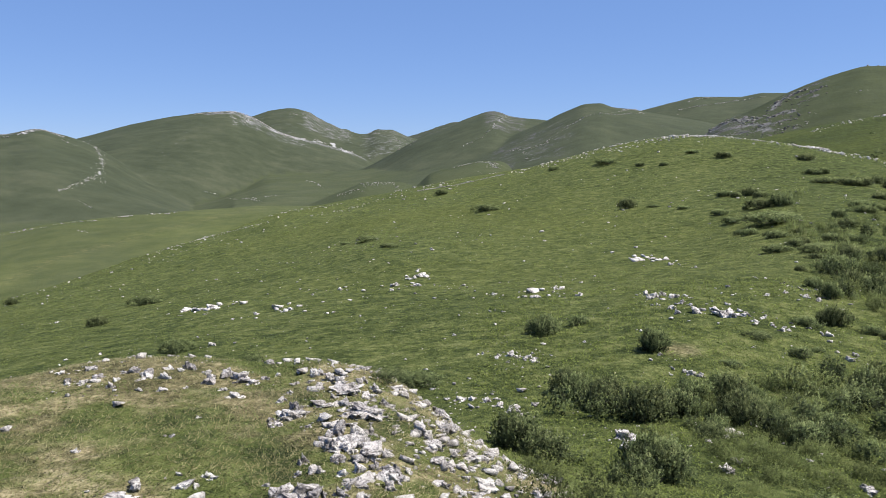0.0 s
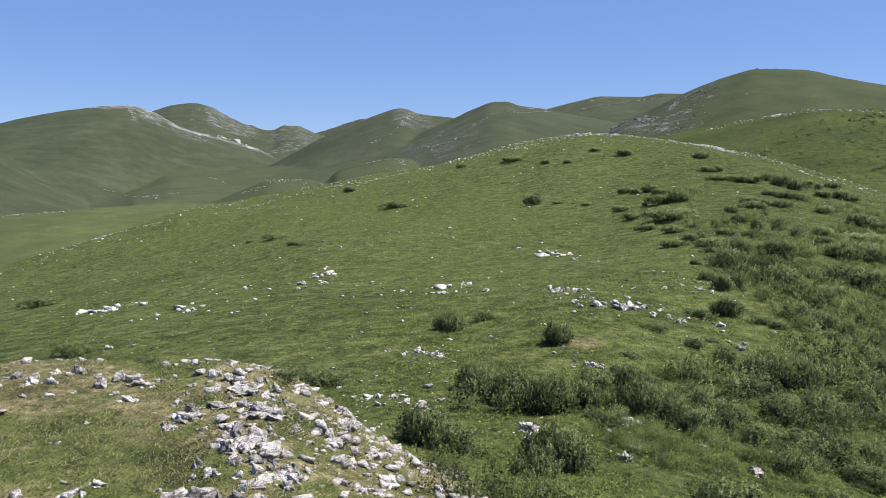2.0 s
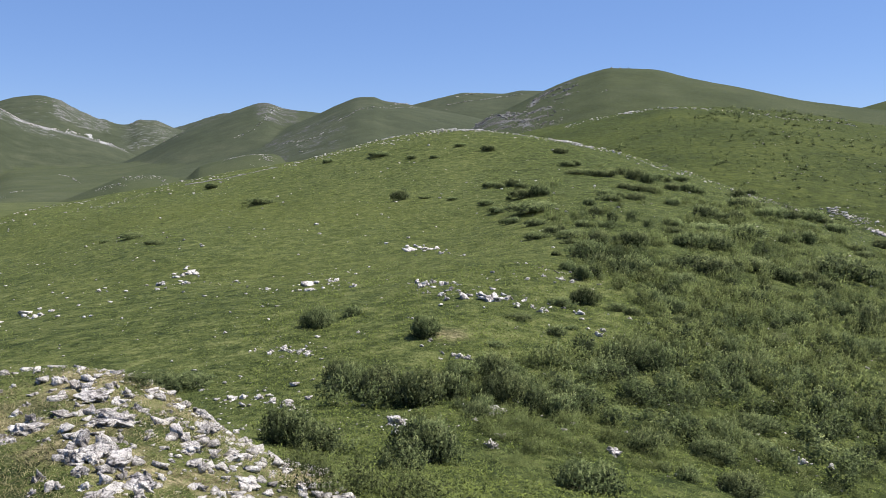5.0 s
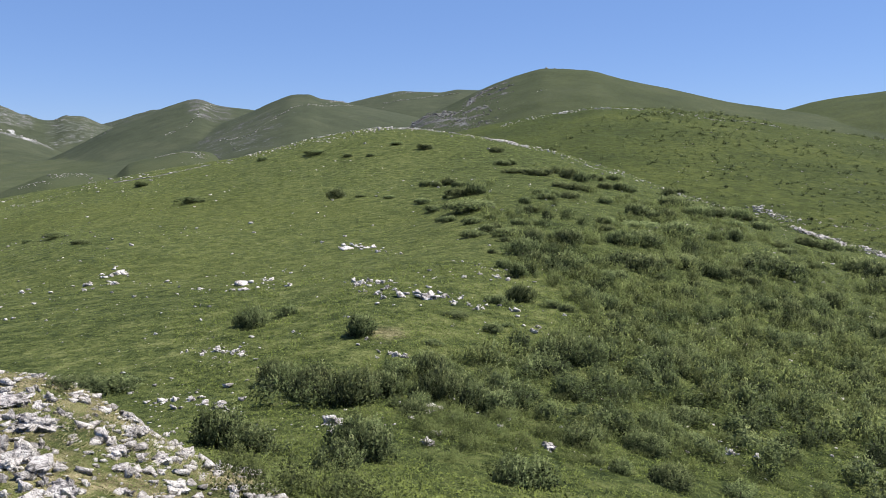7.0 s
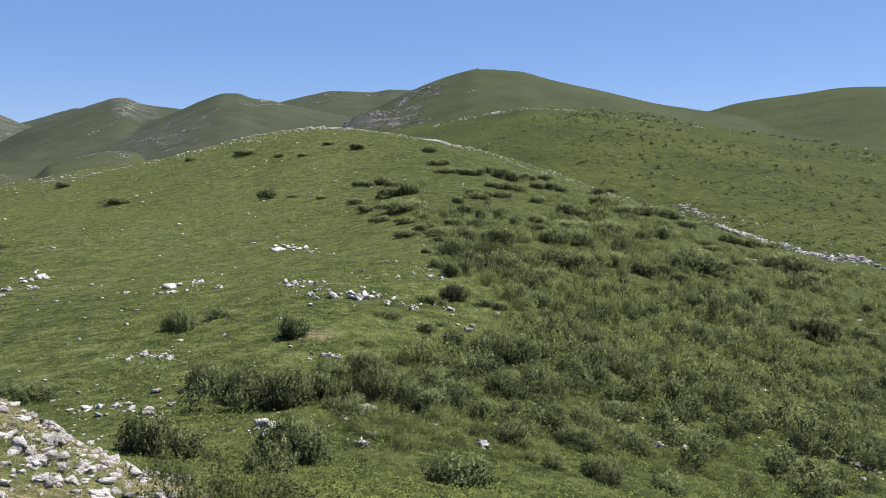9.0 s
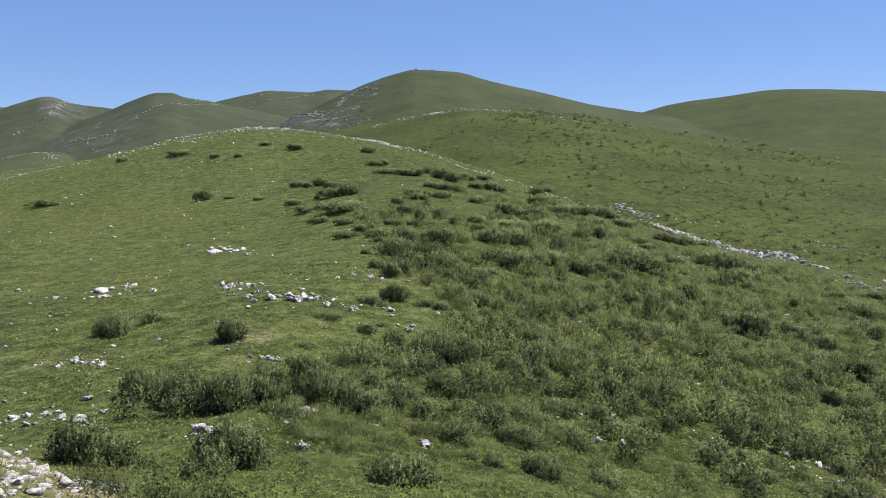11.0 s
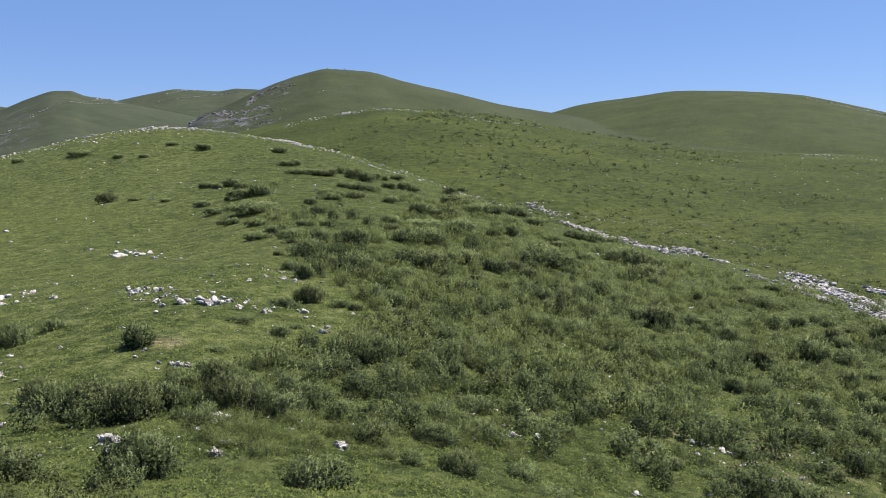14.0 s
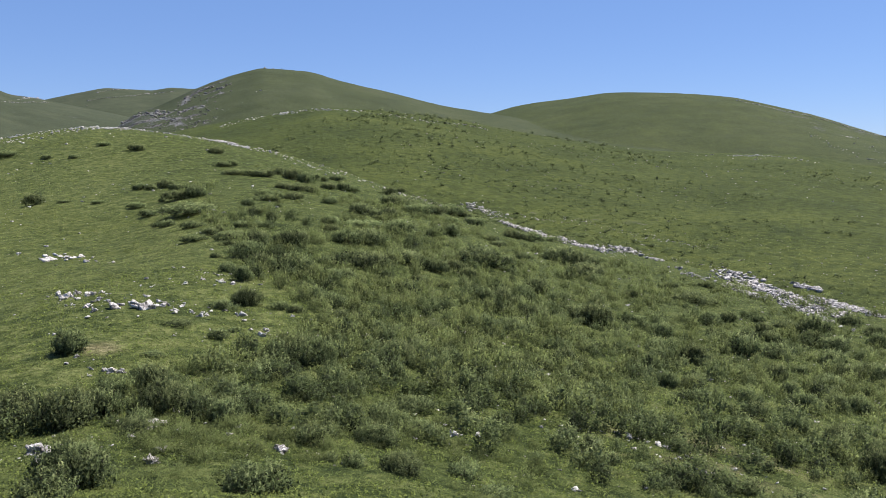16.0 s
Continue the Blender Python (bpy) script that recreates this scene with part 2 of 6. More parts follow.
section(46, 0, 0.0, 3.6, -0.4, 7, -1.7, 11, -2.5, 19, -2.8, 33, -3.3, 50, -3.9, 75, -4.7)
section(57, 0, 0.0, 3.6, -0.45, 7, -1.9, 11, -2.8, 18, -3.4, 30, -4.3, 45, -5.3, 62, -6.3)
section(68, 0, 0.0, 3.6, -0.5, 7, -2.1, 11, -3.1, 18, -3.9, 28, -5.0, 40, -6.1, 52, -6.95)
section(90, 0, 0.0, 3.6, -0.5, 7, -2.1, 11, -3.3, 18, -4.6, 28, -6.4, 38, -8.2, 46, -9.6)
section(130, 0, 0.0, 3, -0.1, 8, -1.6, 20, -4, 40, -8, 60, -12)
section(180, 0, 0.0, 3, 0.0, 8, -0.4, 20, -2.5, 40, -6, 70, -12)

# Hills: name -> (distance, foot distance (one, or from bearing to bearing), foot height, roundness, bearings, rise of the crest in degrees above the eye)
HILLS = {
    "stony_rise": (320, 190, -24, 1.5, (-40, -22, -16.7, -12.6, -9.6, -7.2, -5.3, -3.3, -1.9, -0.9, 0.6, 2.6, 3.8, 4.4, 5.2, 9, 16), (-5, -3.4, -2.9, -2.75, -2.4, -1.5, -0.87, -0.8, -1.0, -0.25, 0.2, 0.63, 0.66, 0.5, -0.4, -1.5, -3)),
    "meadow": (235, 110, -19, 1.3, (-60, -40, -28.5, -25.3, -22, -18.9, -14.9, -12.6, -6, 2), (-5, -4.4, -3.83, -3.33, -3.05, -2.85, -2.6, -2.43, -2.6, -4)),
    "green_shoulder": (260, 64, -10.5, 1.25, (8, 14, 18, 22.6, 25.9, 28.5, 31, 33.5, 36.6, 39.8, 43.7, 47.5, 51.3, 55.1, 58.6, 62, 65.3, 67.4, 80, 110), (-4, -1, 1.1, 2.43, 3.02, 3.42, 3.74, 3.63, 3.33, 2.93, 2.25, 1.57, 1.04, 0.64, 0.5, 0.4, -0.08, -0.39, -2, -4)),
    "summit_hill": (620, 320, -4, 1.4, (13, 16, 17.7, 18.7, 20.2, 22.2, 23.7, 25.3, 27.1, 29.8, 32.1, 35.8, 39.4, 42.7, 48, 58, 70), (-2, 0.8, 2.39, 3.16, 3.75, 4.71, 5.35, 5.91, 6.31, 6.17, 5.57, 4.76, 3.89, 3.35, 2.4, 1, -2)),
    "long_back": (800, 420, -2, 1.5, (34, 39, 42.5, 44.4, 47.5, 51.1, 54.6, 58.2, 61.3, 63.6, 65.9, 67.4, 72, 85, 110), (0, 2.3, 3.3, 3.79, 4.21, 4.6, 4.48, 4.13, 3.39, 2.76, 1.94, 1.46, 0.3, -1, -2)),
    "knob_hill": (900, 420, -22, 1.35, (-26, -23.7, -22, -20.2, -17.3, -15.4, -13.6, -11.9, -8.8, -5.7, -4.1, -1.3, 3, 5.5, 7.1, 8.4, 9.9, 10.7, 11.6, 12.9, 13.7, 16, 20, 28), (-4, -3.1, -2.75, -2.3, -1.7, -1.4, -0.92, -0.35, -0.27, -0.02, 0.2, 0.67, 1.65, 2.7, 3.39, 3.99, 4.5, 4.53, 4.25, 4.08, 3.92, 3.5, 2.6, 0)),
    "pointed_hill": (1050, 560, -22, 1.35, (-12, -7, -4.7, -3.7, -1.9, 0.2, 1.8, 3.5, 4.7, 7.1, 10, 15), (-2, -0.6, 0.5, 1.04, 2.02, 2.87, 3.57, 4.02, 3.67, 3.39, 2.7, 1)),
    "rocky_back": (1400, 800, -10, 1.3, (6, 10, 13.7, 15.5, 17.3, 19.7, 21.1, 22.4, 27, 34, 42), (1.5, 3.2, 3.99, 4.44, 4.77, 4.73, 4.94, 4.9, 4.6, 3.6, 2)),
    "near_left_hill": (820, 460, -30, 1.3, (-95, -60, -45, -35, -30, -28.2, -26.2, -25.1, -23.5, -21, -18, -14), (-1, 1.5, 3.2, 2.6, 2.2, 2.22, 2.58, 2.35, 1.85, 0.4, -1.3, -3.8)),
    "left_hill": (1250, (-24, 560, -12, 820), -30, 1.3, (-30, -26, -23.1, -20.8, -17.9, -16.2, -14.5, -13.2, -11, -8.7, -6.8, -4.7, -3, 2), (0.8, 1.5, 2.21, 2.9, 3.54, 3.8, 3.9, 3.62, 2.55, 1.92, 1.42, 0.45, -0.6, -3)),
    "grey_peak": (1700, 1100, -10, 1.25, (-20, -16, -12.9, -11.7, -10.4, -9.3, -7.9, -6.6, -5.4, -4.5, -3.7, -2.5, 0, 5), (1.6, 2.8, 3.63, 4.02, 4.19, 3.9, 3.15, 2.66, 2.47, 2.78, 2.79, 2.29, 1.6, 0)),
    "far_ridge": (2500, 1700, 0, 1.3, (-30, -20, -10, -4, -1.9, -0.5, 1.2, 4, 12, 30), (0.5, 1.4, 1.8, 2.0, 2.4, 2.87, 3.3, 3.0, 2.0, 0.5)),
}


def section_heights(bearing, r):
    """The near ground's height, each section blended into the next."""
    angles = np.array([s[0] for s in SECTIONS], float)
    table = np.stack([smooth_line(s[1], s[2], r) for s in SECTIONS], 0)
    i = np.clip(np.searchsorted(angles, bearing) - 1, 0, len(angles) - 2)
    rows = np.arange(len(r))
    lo, hi = table[i, rows], table[i + 1, rows]
    before, after = table[np.maximum(i - 1, 0), rows], table[np.minimum(i + 2, len(angles) - 1), rows]
    a0, a1 = angles[np.maximum(i - 1, 0)], angles[np.minimum(i + 2, len(angles) - 1)]
    h = angles[i + 1] - angles[i]
    s = (bearing - angles[i]) / h
    m0, m1 = (hi - before) / (angles[i + 1] - a0) * h, (after - lo) / (a1 - angles[i]) * h
    return (2 * s**3 - 3 * s**2 + 1) * lo + (s**3 - 2 * s**2 + s) * m0 + (3 * s**2 - 2 * s**3) * hi + (s**3 - s**2) * m1


def crest_reach(bearing):
    """How far off the near ground's crest lies."""
    return smooth_line([s[0] for s in SECTIONS], [s[1][-6] for s in SECTIONS], bearing)


def lay(x, y):
    """Height of the land, and for each point which hill it belongs to (-1: near ground) and how far up that hill's face it lies."""
    x, y = np.asarray(x, float).ravel(), np.asarray(y, float).ravel()
    r, bearing = np.hypot(x, y), np.degrees(np.arctan2(x, y))
    z = section_heights(bearing, r)
    which, up = np.full(len(r), -1), np.zeros(len(r))
    floor = np.where(r > 100, -26 - 6 * step(300, 900, r), -60.0)
    which, z = np.where(floor > z, -2, which), np.maximum(z, floor)
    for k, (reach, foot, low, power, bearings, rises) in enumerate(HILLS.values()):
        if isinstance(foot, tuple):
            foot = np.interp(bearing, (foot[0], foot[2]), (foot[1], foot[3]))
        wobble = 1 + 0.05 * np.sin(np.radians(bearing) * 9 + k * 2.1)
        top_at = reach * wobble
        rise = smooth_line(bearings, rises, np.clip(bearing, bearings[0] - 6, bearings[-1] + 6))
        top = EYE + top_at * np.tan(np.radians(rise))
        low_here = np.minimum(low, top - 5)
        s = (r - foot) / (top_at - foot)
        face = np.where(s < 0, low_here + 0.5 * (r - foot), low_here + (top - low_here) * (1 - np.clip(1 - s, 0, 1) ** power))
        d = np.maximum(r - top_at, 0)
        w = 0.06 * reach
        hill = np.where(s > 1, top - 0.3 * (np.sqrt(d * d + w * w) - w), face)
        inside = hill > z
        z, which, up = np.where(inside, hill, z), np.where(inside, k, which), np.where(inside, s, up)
    # uneven ground at every scale
    z = z + (0.0030 * r * rough(x, y, 110, 3) + 0.0045 * r * grain(x * 0.5, y, 160, 8))  * step(150, 400, r) * (1 - 0.75 * step(0.6, 0.95, up))
    z = z + 0.35 * rough(x, y, 14, 5, 3) * step(14, 40, r) + 0.10 * rough(x, y, 2.6, 7, 3) * step(2, 9, r) + 0.035 * rough(x, y, 0.7, 11, 2) * (1 - step(25, 60, r))
    return z, which, up


def ground_z(x, y):
    return lay(x, y)[0]


# ---- the ground: one sheet from the lookout to the horizon ----
def mesh_from(name, verts, faces, material, tips=None, tones=None, facing=None):
    """A mesh from arrays of corners and of triangles or quads; tips: lightness of leaf colour, 0 at the foot of a
    shoot, up to 1 at its end; facing: which way its tuft turns.
    """
    verts, faces = np.asarray(verts, np.float32), np.asarray(faces, np.int32)
    me = bpy.data.meshes.new(name)
    sides = faces.shape[1]
    me.vertices.add(len(verts))
    me.vertices.foreach_set("co", verts.ravel())
    me.loops.add(faces.size)
    me.loops.foreach_set("vertex_index", faces.ravel())
    me.polygons.add(len(faces))
    me.polygons.foreach_set("loop_start", np.arange(0, faces.size, sides, dtype=np.int32))
    me.polygons.foreach_set("loop_total", np.full(len(faces), sides, np.int32))
    me.update(calc_edges=True)
    me.materials.append(material)
    if tips is not None:
        me.attributes.new("tip", "FLOAT", "POINT").data.foreach_set("value", np.asarray(tips, np.float32))
        tones = np.full(len(verts), 0.5) if tones is None else tones
        me.attributes.new("tone", "FLOAT", "POINT").data.foreach_set("value", np.asarray(tones, np.float32))
        facing = np.broadcast_to((0, 0, 1.0), verts.shape) if facing is None else facing
        me.attributes.new("facing", "FLOAT_VECTOR", "POINT").data.foreach_set("vector", np.asarray(facing, np.float32).ravel())
    return me


BARE = []


def bare(x0, y0, x1, y1, broad, amount, pale=1.0):
    """A strip of broken rock from one place to another."""
    BARE.append((x0, y0, x1, y1, broad, amount, pale))


bare(-336.9, 1122.8, -303.6, 1127.5, 4.85, 0.66, 1.00)
bare(-303.6, 1127.5, -279.4, 1154.7, 4.88, 0.66, 1.00)
bare(-279.4, 1154.7, -254.5, 1131.0, 4.87, 0.66, 1.00)
bare(-254.5, 1131.0, -239.0, 1130.2, 4.80, 0.66, 1.00)
bare(-239.0, 1130.2, -218.8, 1124.6, 4.77, 0.66, 1.00)
bare(-218.8, 1124.6, -198.1, 1137.6, 4.77, 0.66, 1.00)
bare(-198.1, 1137.6, -210.0, 1367.0, 5.26, 0.66, 1.00)
bare(-210.0, 1367.0, -187.7, 1410.9, 5.82, 0.66, 1.00)
bare(-187.7, 1410.9, -136.8, 1145.1, 5.34, 0.66, 1.00)
bare(-136.8, 1145.1, -130.7, 1321.7, 5.14, 0.66, 1.00)
bare(-281.3, 1100.5, -258.6, 1026.9, 6.83, 0.46, 0.70)
bare(-274.9, 1136.3, -248.2, 1060.3, 6.24, 0.46, 0.70)
bare(-358.3, 673.8, -349.5, 690.5, 3.19, 0.60, 1.00)
bare(-349.5, 690.5, -358.9, 739.4, 3.31, 0.60, 1.00)
bare(-358.9, 739.4, -340.8, 727.2, 3.37, 0.60, 1.00)
bare(-340.8, 727.2, -322.6, 706.7, 3.28, 0.60, 1.00)
bare(-321.0, 692.7, -307.1, 686.7, 2.10, 0.40, 0.70)
bare(-450.9, 1037.4, -317.1, 752.7, 3.37, 0.52, 1.00)
bare(-317.1, 752.7, -288.0, 694.0, 2.71, 0.52, 1.00)
bare(-288.0, 694.0, -258.5, 622.2, 2.46, 0.52, 1.00)
bare(-258.5, 622.2, -240.8, 571.5, 2.24, 0.52, 1.00)
bare(-240.8, 571.5, -235.9, 548.9, 2.10, 0.52, 1.00)
bare(-237.8, 557.9, -231.1, 520.9, 1.22, 0.52, 1.00)
bare(-231.1, 520.9, -228.1, 502.2, 1.16, 0.52, 1.00)
bare(-228.1, 502.2, -229.5, 490.1, 1.13, 0.52, 1.00)
bare(-281.2, 1558.4, -249.4, 1627.7, 7.81, 0.40, 0.35)
bare(-249.4, 1627.7, -232.1, 1748.0, 8.25, 0.40, 0.35)
bare(-232.1, 1748.0, -193.8, 1746.8, 8.52, 0.40, 0.35)
bare(-153.7, 1739.6, -93.9, 1631.2, 8.18, 0.42, 0.40)
bare(-93.9, 1631.2, -32.6, 969.1, 6.30, 0.42, 0.40)
bare(-97.8, 1517.4, -38.8, 912.0, 6.73, 0.40, 0.30)
bare(82.2, 1036.2, 64.0, 926.1, 3.40, 0.40, 0.60)
bare(64.0, 926.1, 48.5, 843.7, 3.06, 0.40, 0.60)
bare(48.5, 843.7, 35.9, 793.6, 2.83, 0.40, 0.60)
bare(33.6, 803.3, 21.4, 780.5, 2.74, 0.40, 0.60)
bare(100.5, 680.0, 110.7, 685.8, 1.43, 0.40, 0.70)
bare(110.7, 685.8, 126.9, 711.6, 1.47, 0.40, 0.70)
bare(126.9, 711.6, 162.5, 752.6, 1.55, 0.40, 0.70)
bare(162.5, 752.6, 202.0, 818.7, 1.67, 0.40, 0.70)
bare(174.9, 802.7, 200.7, 859.3, 2.36, 0.50, 0.40)
bare(55.9, 672.7, 71.6, 628.7, 2.71, 0.38, 0.50)
bare(71.6, 628.7, 86.1, 647.3, 2.67, 0.38, 0.50)
bare(61.1, 630.9, 62.1, 561.2, 2.48, 0.40, 0.40)
bare(353.6, 1193.9, 407.3, 1228.5, 3.51, 0.44, 0.50)
bare(18.3, 310.4, 18.6, 294.5, 0.63, 0.40, 0.90)
bare(18.6, 294.5, 6.9, 104.4, 0.41, 0.40, 0.90)
bare(-17.2, 297.5, -3.4, 105.9, 0.28, 0.38, 0.90)
bare(-16.7, 295.1, -3.2, 103.8, 0.28, 0.38, 0.90)
bare(-16.1, 292.7, -2.9, 100.6, 0.27, 0.38, 0.90)
bare(-15.6, 290.3, -2.7, 98.2, 0.27, 0.38, 0.90)
bare(184.3, 579.4, 174.8, 523.5, 5.21, 0.60, 0.30)
bare(174.8, 523.5, 182.7, 517.9, 4.95, 0.60, 0.30)
bare(182.7, 517.9, 174.9, 473.1, 4.73, 0.60, 0.30)
bare(174.9, 473.1, 173.5, 452.1, 4.44, 0.60, 0.30)
bare(155.8, 470.0, 164.6, 466.4, 4.45, 0.60, 0.30)
bare(164.6, 466.4, 164.3, 437.1, 4.32, 0.60, 0.30)
bare(164.3, 437.1, 162.1, 414.1, 4.10, 0.60, 0.30)
bare(148.3, 429.7, 155.9, 414.7, 4.03, 0.60, 0.30)
bare(155.9, 414.7, 156.3, 389.8, 3.88, 0.60, 0.30)
bare(184.9, 464.7, 199.1, 492.6, 4.63, 0.60, 0.30)
bare(199.1, 492.6, 208.3, 495.9, 4.80, 0.60, 0.30)
bare(208.3, 495.9, 213.8, 493.7, 4.83, 0.60, 0.30)
bare(200.7, 467.1, 206.5, 464.7, 4.57, 0.60, 0.30)
bare(206.5, 464.7, 214.2, 468.2, 4.60, 0.60, 0.30)
bare(172.0, 434.0, 176.7, 432.1, 4.19, 0.60, 0.30)
bare(176.7, 432.1, 178.2, 419.3, 4.14, 0.60, 0.30)
bare(160.8, 410.7, 166.3, 406.6, 3.95, 0.60, 0.30)
bare(166.3, 406.6, 169.0, 397.7, 3.91, 0.60, 0.30)
bare(152.8, 385.7, 158.4, 385.2, 3.73, 0.60, 0.30)
bare(158.4, 385.2, 162.6, 379.8, 3.73, 0.60, 0.30)
bare(189.5, 439.3, 200.7, 445.2, 4.34, 0.60, 0.30)
bare(569.9, 348.9, 588.3, 313.4, 1.84, 0.46, 0.30)
bare(588.3, 313.4, 639.1, 266.5, 1.88, 0.46, 0.30)
bare(486.9, 248.2, 444.8, 210.7, 2.87, 0.38, 0.50)
bare(444.8, 210.7, 401.0, 168.6, 2.56, 0.38, 0.50)
bare(536.6, 247.3, 447.1, 185.9, 2.97, 0.38, 0.50)


def rock_cover(x, y, which, up):
    """How much bare limestone breaks through: along crests and on the crags."""
    r, bearing = np.hypot(x, y), np.degrees(np.arctan2(x, y))
    names = list(HILLS)
    cover = np.zeros(len(r))

    def on(name, *spans):
        k = names.index(name)
        for b0, b1, soft, u0, u1, amount in spans:
            here = (which == k) * step(b0 - soft, b0 + soft, bearing) * (1 - step(b1 - soft, b1 + soft, bearing))
            here = here * step(u0 - 0.08, u0 + 0.04, up) * (1 - step(u1 - 0.02, u1 + 0.08, up))
            cover[:] = np.maximum(cover, amount * here)

    on("summit_hill", (16.8, 20.5, 0.8, 0.45, 1.1, 0.46), (21.0, 25.5, 1.2, 0.72, 0.95, 0.42), (22, 36, 3, 0.3, 0.8, 0.22))
    on("grey_peak", (-10, -6, 0.6, 0.55, 1.2, 0.44), (-14, -9, 1.0, 0.2, 1.2, 0.33), (-6, -1, 0.6, 0.3, 1.2, 0.40))
    on("left_hill", (-16.5, -5, 0.8, 0.84, 1.05, 0.50), (-14.5, -9, 1.0, 0.68, 1.0, 0.43), (-27, -16, 1, 0.3, 0.9, 0.25))
    on("near_left_hill", (-30, -24.5, 0.8, 0.9, 1.1, 0.52), (-30, -21, 1.0, 0.1, 0.9, 0.2))
    on("knob_hill", (11.4, 13.6, 0.3, 0.93, 1.1, 0.6), (2, 10, 1.5, 0.3, 0.75, 0.4), (5, 20, 1.5, 0.5, 1.0, 0.28))
    on("pointed_hill", (2.5, 6, 0.6, 0.55, 1.0, 0.45), (-2, 6, 1, 0.2, 0.9, 0.25))
    on("rocky_back", (14.5, 22, 0.8, 0.85, 1.1, 0.26))
    on("far_ridge", (-4, 6, 1, 0.7, 1.1, 0.4))
    on("stony_rise", (-14, 8, 2, 0.8, 1.05, 0.3))
    on("long_back", (56, 75, 2, 0.82, 1.1, 0.42), (60, 75, 2, 0.4, 0.9, 0.36))
    on("green_shoulder", (24, 70, 3, 0.94, 1.03, 0.30), (36, 60, 3, 0.02, 0.3, 0.25))
    pale = np.isin(which, [names.index(n) for n in ("grey_peak", "left_hill", "near_left_hill", "rocky_back")]) * 0.3
    for x0, y0, x1, y1, broad, amount, tone in BARE:
        along = np.clip(((x - x0) * (x1 - x0) + (y - y0) * (y1 - y0)) / ((x1 - x0) ** 2 + (y1 - y0) ** 2), 0, 1)
        # breadth across the line of sight counts in full, breadth along it is drawn out by the slope
        off = np.hypot(x - x0 - along * (x1 - x0), y - y0 - along * (y1 - y0))
        here = np.exp(-((off / broad) ** 2))
        cover = np.maximum(cover, amount * here)
        pale = pale + (tone - pale) * here
    return cover, pale


def build_ground():
    fine = np.arange(-31.5, 70.5, 0.2)
    coarse = np.arange(71.5, 360 - 31.5, 3.0)
    bearings = np.radians(np.concatenate([fine, coarse]))
    reach = 1.2 * np.exp(np.arange(0, math.log(4600 / 1.2), 0.021))
    b, r = np.meshgrid(bearings, reach, indexing="ij")
    x, y = (np.sin(b) * r).ravel(), (np.cos(b) * r).ravel()
    z, which, up = lay(x, y)
    cover, pale = rock_cover(x, y, which, up)
    far_off = np.hypot(x, y)
    z = z + cover * step(0.3, 0.6, cover) * step(1330, 1450, far_off) * 0.018 * far_off * np.abs(rough(x, y, 22, 21, 4))
    n, k = len(bearings), len(reach)
    i, j = np.meshgrid(np.arange(n), np.arange(k - 1), indexing="ij")
    nxt = (i + 1) % n
    quads = np.stack([i * k + j, i * k + j + 1, nxt * k + j + 1, nxt * k + j], -1).reshape(-1, 4)[:, ::-1]
    verts = np.stack([x, y, z], -1)
    centre = np.array([[0, 0, 0.0]])
    verts = np.concatenate([verts, centre])
    hub = len(verts) - 1
    ring = np.arange(n)
    cap = np.stack([np.full(n, hub), ring * k, ((ring + 1) % n) * k, np.full(n, hub)], -1)
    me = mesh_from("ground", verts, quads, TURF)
    capped = bmesh.new()
    capped.from_mesh(me)
    capped.verts.ensure_lookup_table()
    for _, p, q, _ in cap:
        capped.faces.new((capped.verts[hub], capped.verts[int(q)], capped.verts[int(p)]))
    capped.to_mesh(me)
    capped.free()
    bearing = np.degrees(np.arctan2(x, y))
    names = list(HILLS)
    fields = {
        "rock": cover,
        "pale": pale,
        # share of the haze-tinted turf, hill by hill
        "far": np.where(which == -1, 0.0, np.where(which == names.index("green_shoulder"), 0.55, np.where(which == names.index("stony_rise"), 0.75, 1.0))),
        "lush": sum(np.where(which == names.index(n), share, 0.0) for n, share in (("green_shoulder", 1.0), ("long_back", 0.65), ("summit_hill", 0.35))),
        "heath": heath_cover(x, y),
        "dry": np.maximum(dry_cover(x, y), 0.55 * track_cover(x, y)),
        "meadow": (np.where(which == names.index("meadow"), 1.0, 0.0) + np.where((which == names.index("knob_hill")) | (which == -2), 0.3 * (1 - step(-6, 2, bearing)), 0.0)) * (0.6 + 0.4 * rough(x, y, 30, 31)),
    }
    for key, values in fields.items():
        at = me.attributes.new(key, "FLOAT", "POINT")
        at.data.foreach_set("value", np.append(values, 0.0).astype(np.float32))
    me.polygons.foreach_set("use_smooth", np.ones(len(me.polygons), bool))
    me.update()
    return tagged(new("ground", me), "grassy mountain pasture with bare limestone breaking through", "ground", kind="structure")


def heath_cover(x, y):
    """Where low shrubs and coarse grass take over: the flank that falls away to the right."""
    r, bearing = np.hypot(x, y), np.degrees(np.arctan2(x, y))
    edge = smooth_line([2, 4, 7, 10, 11.5, 12.8, 14.1, 17.5, 19, 20.8, 23.4, 28.5, 35, 60, 90], [14, 6, 4, 5, 9, 18, 25, 32, 30, 27.5, 24, 25, 24, 20, 18], np.clip(r, 2, 90)) + 2.0 * rough(x, y, 5, 41, 3)
    here = step(-2.5, 3.5, bearing - edge) * (1 - step(1.0, 1.08, r / crest_reach(bearing)))
    return here * step(2.5, 5, r)


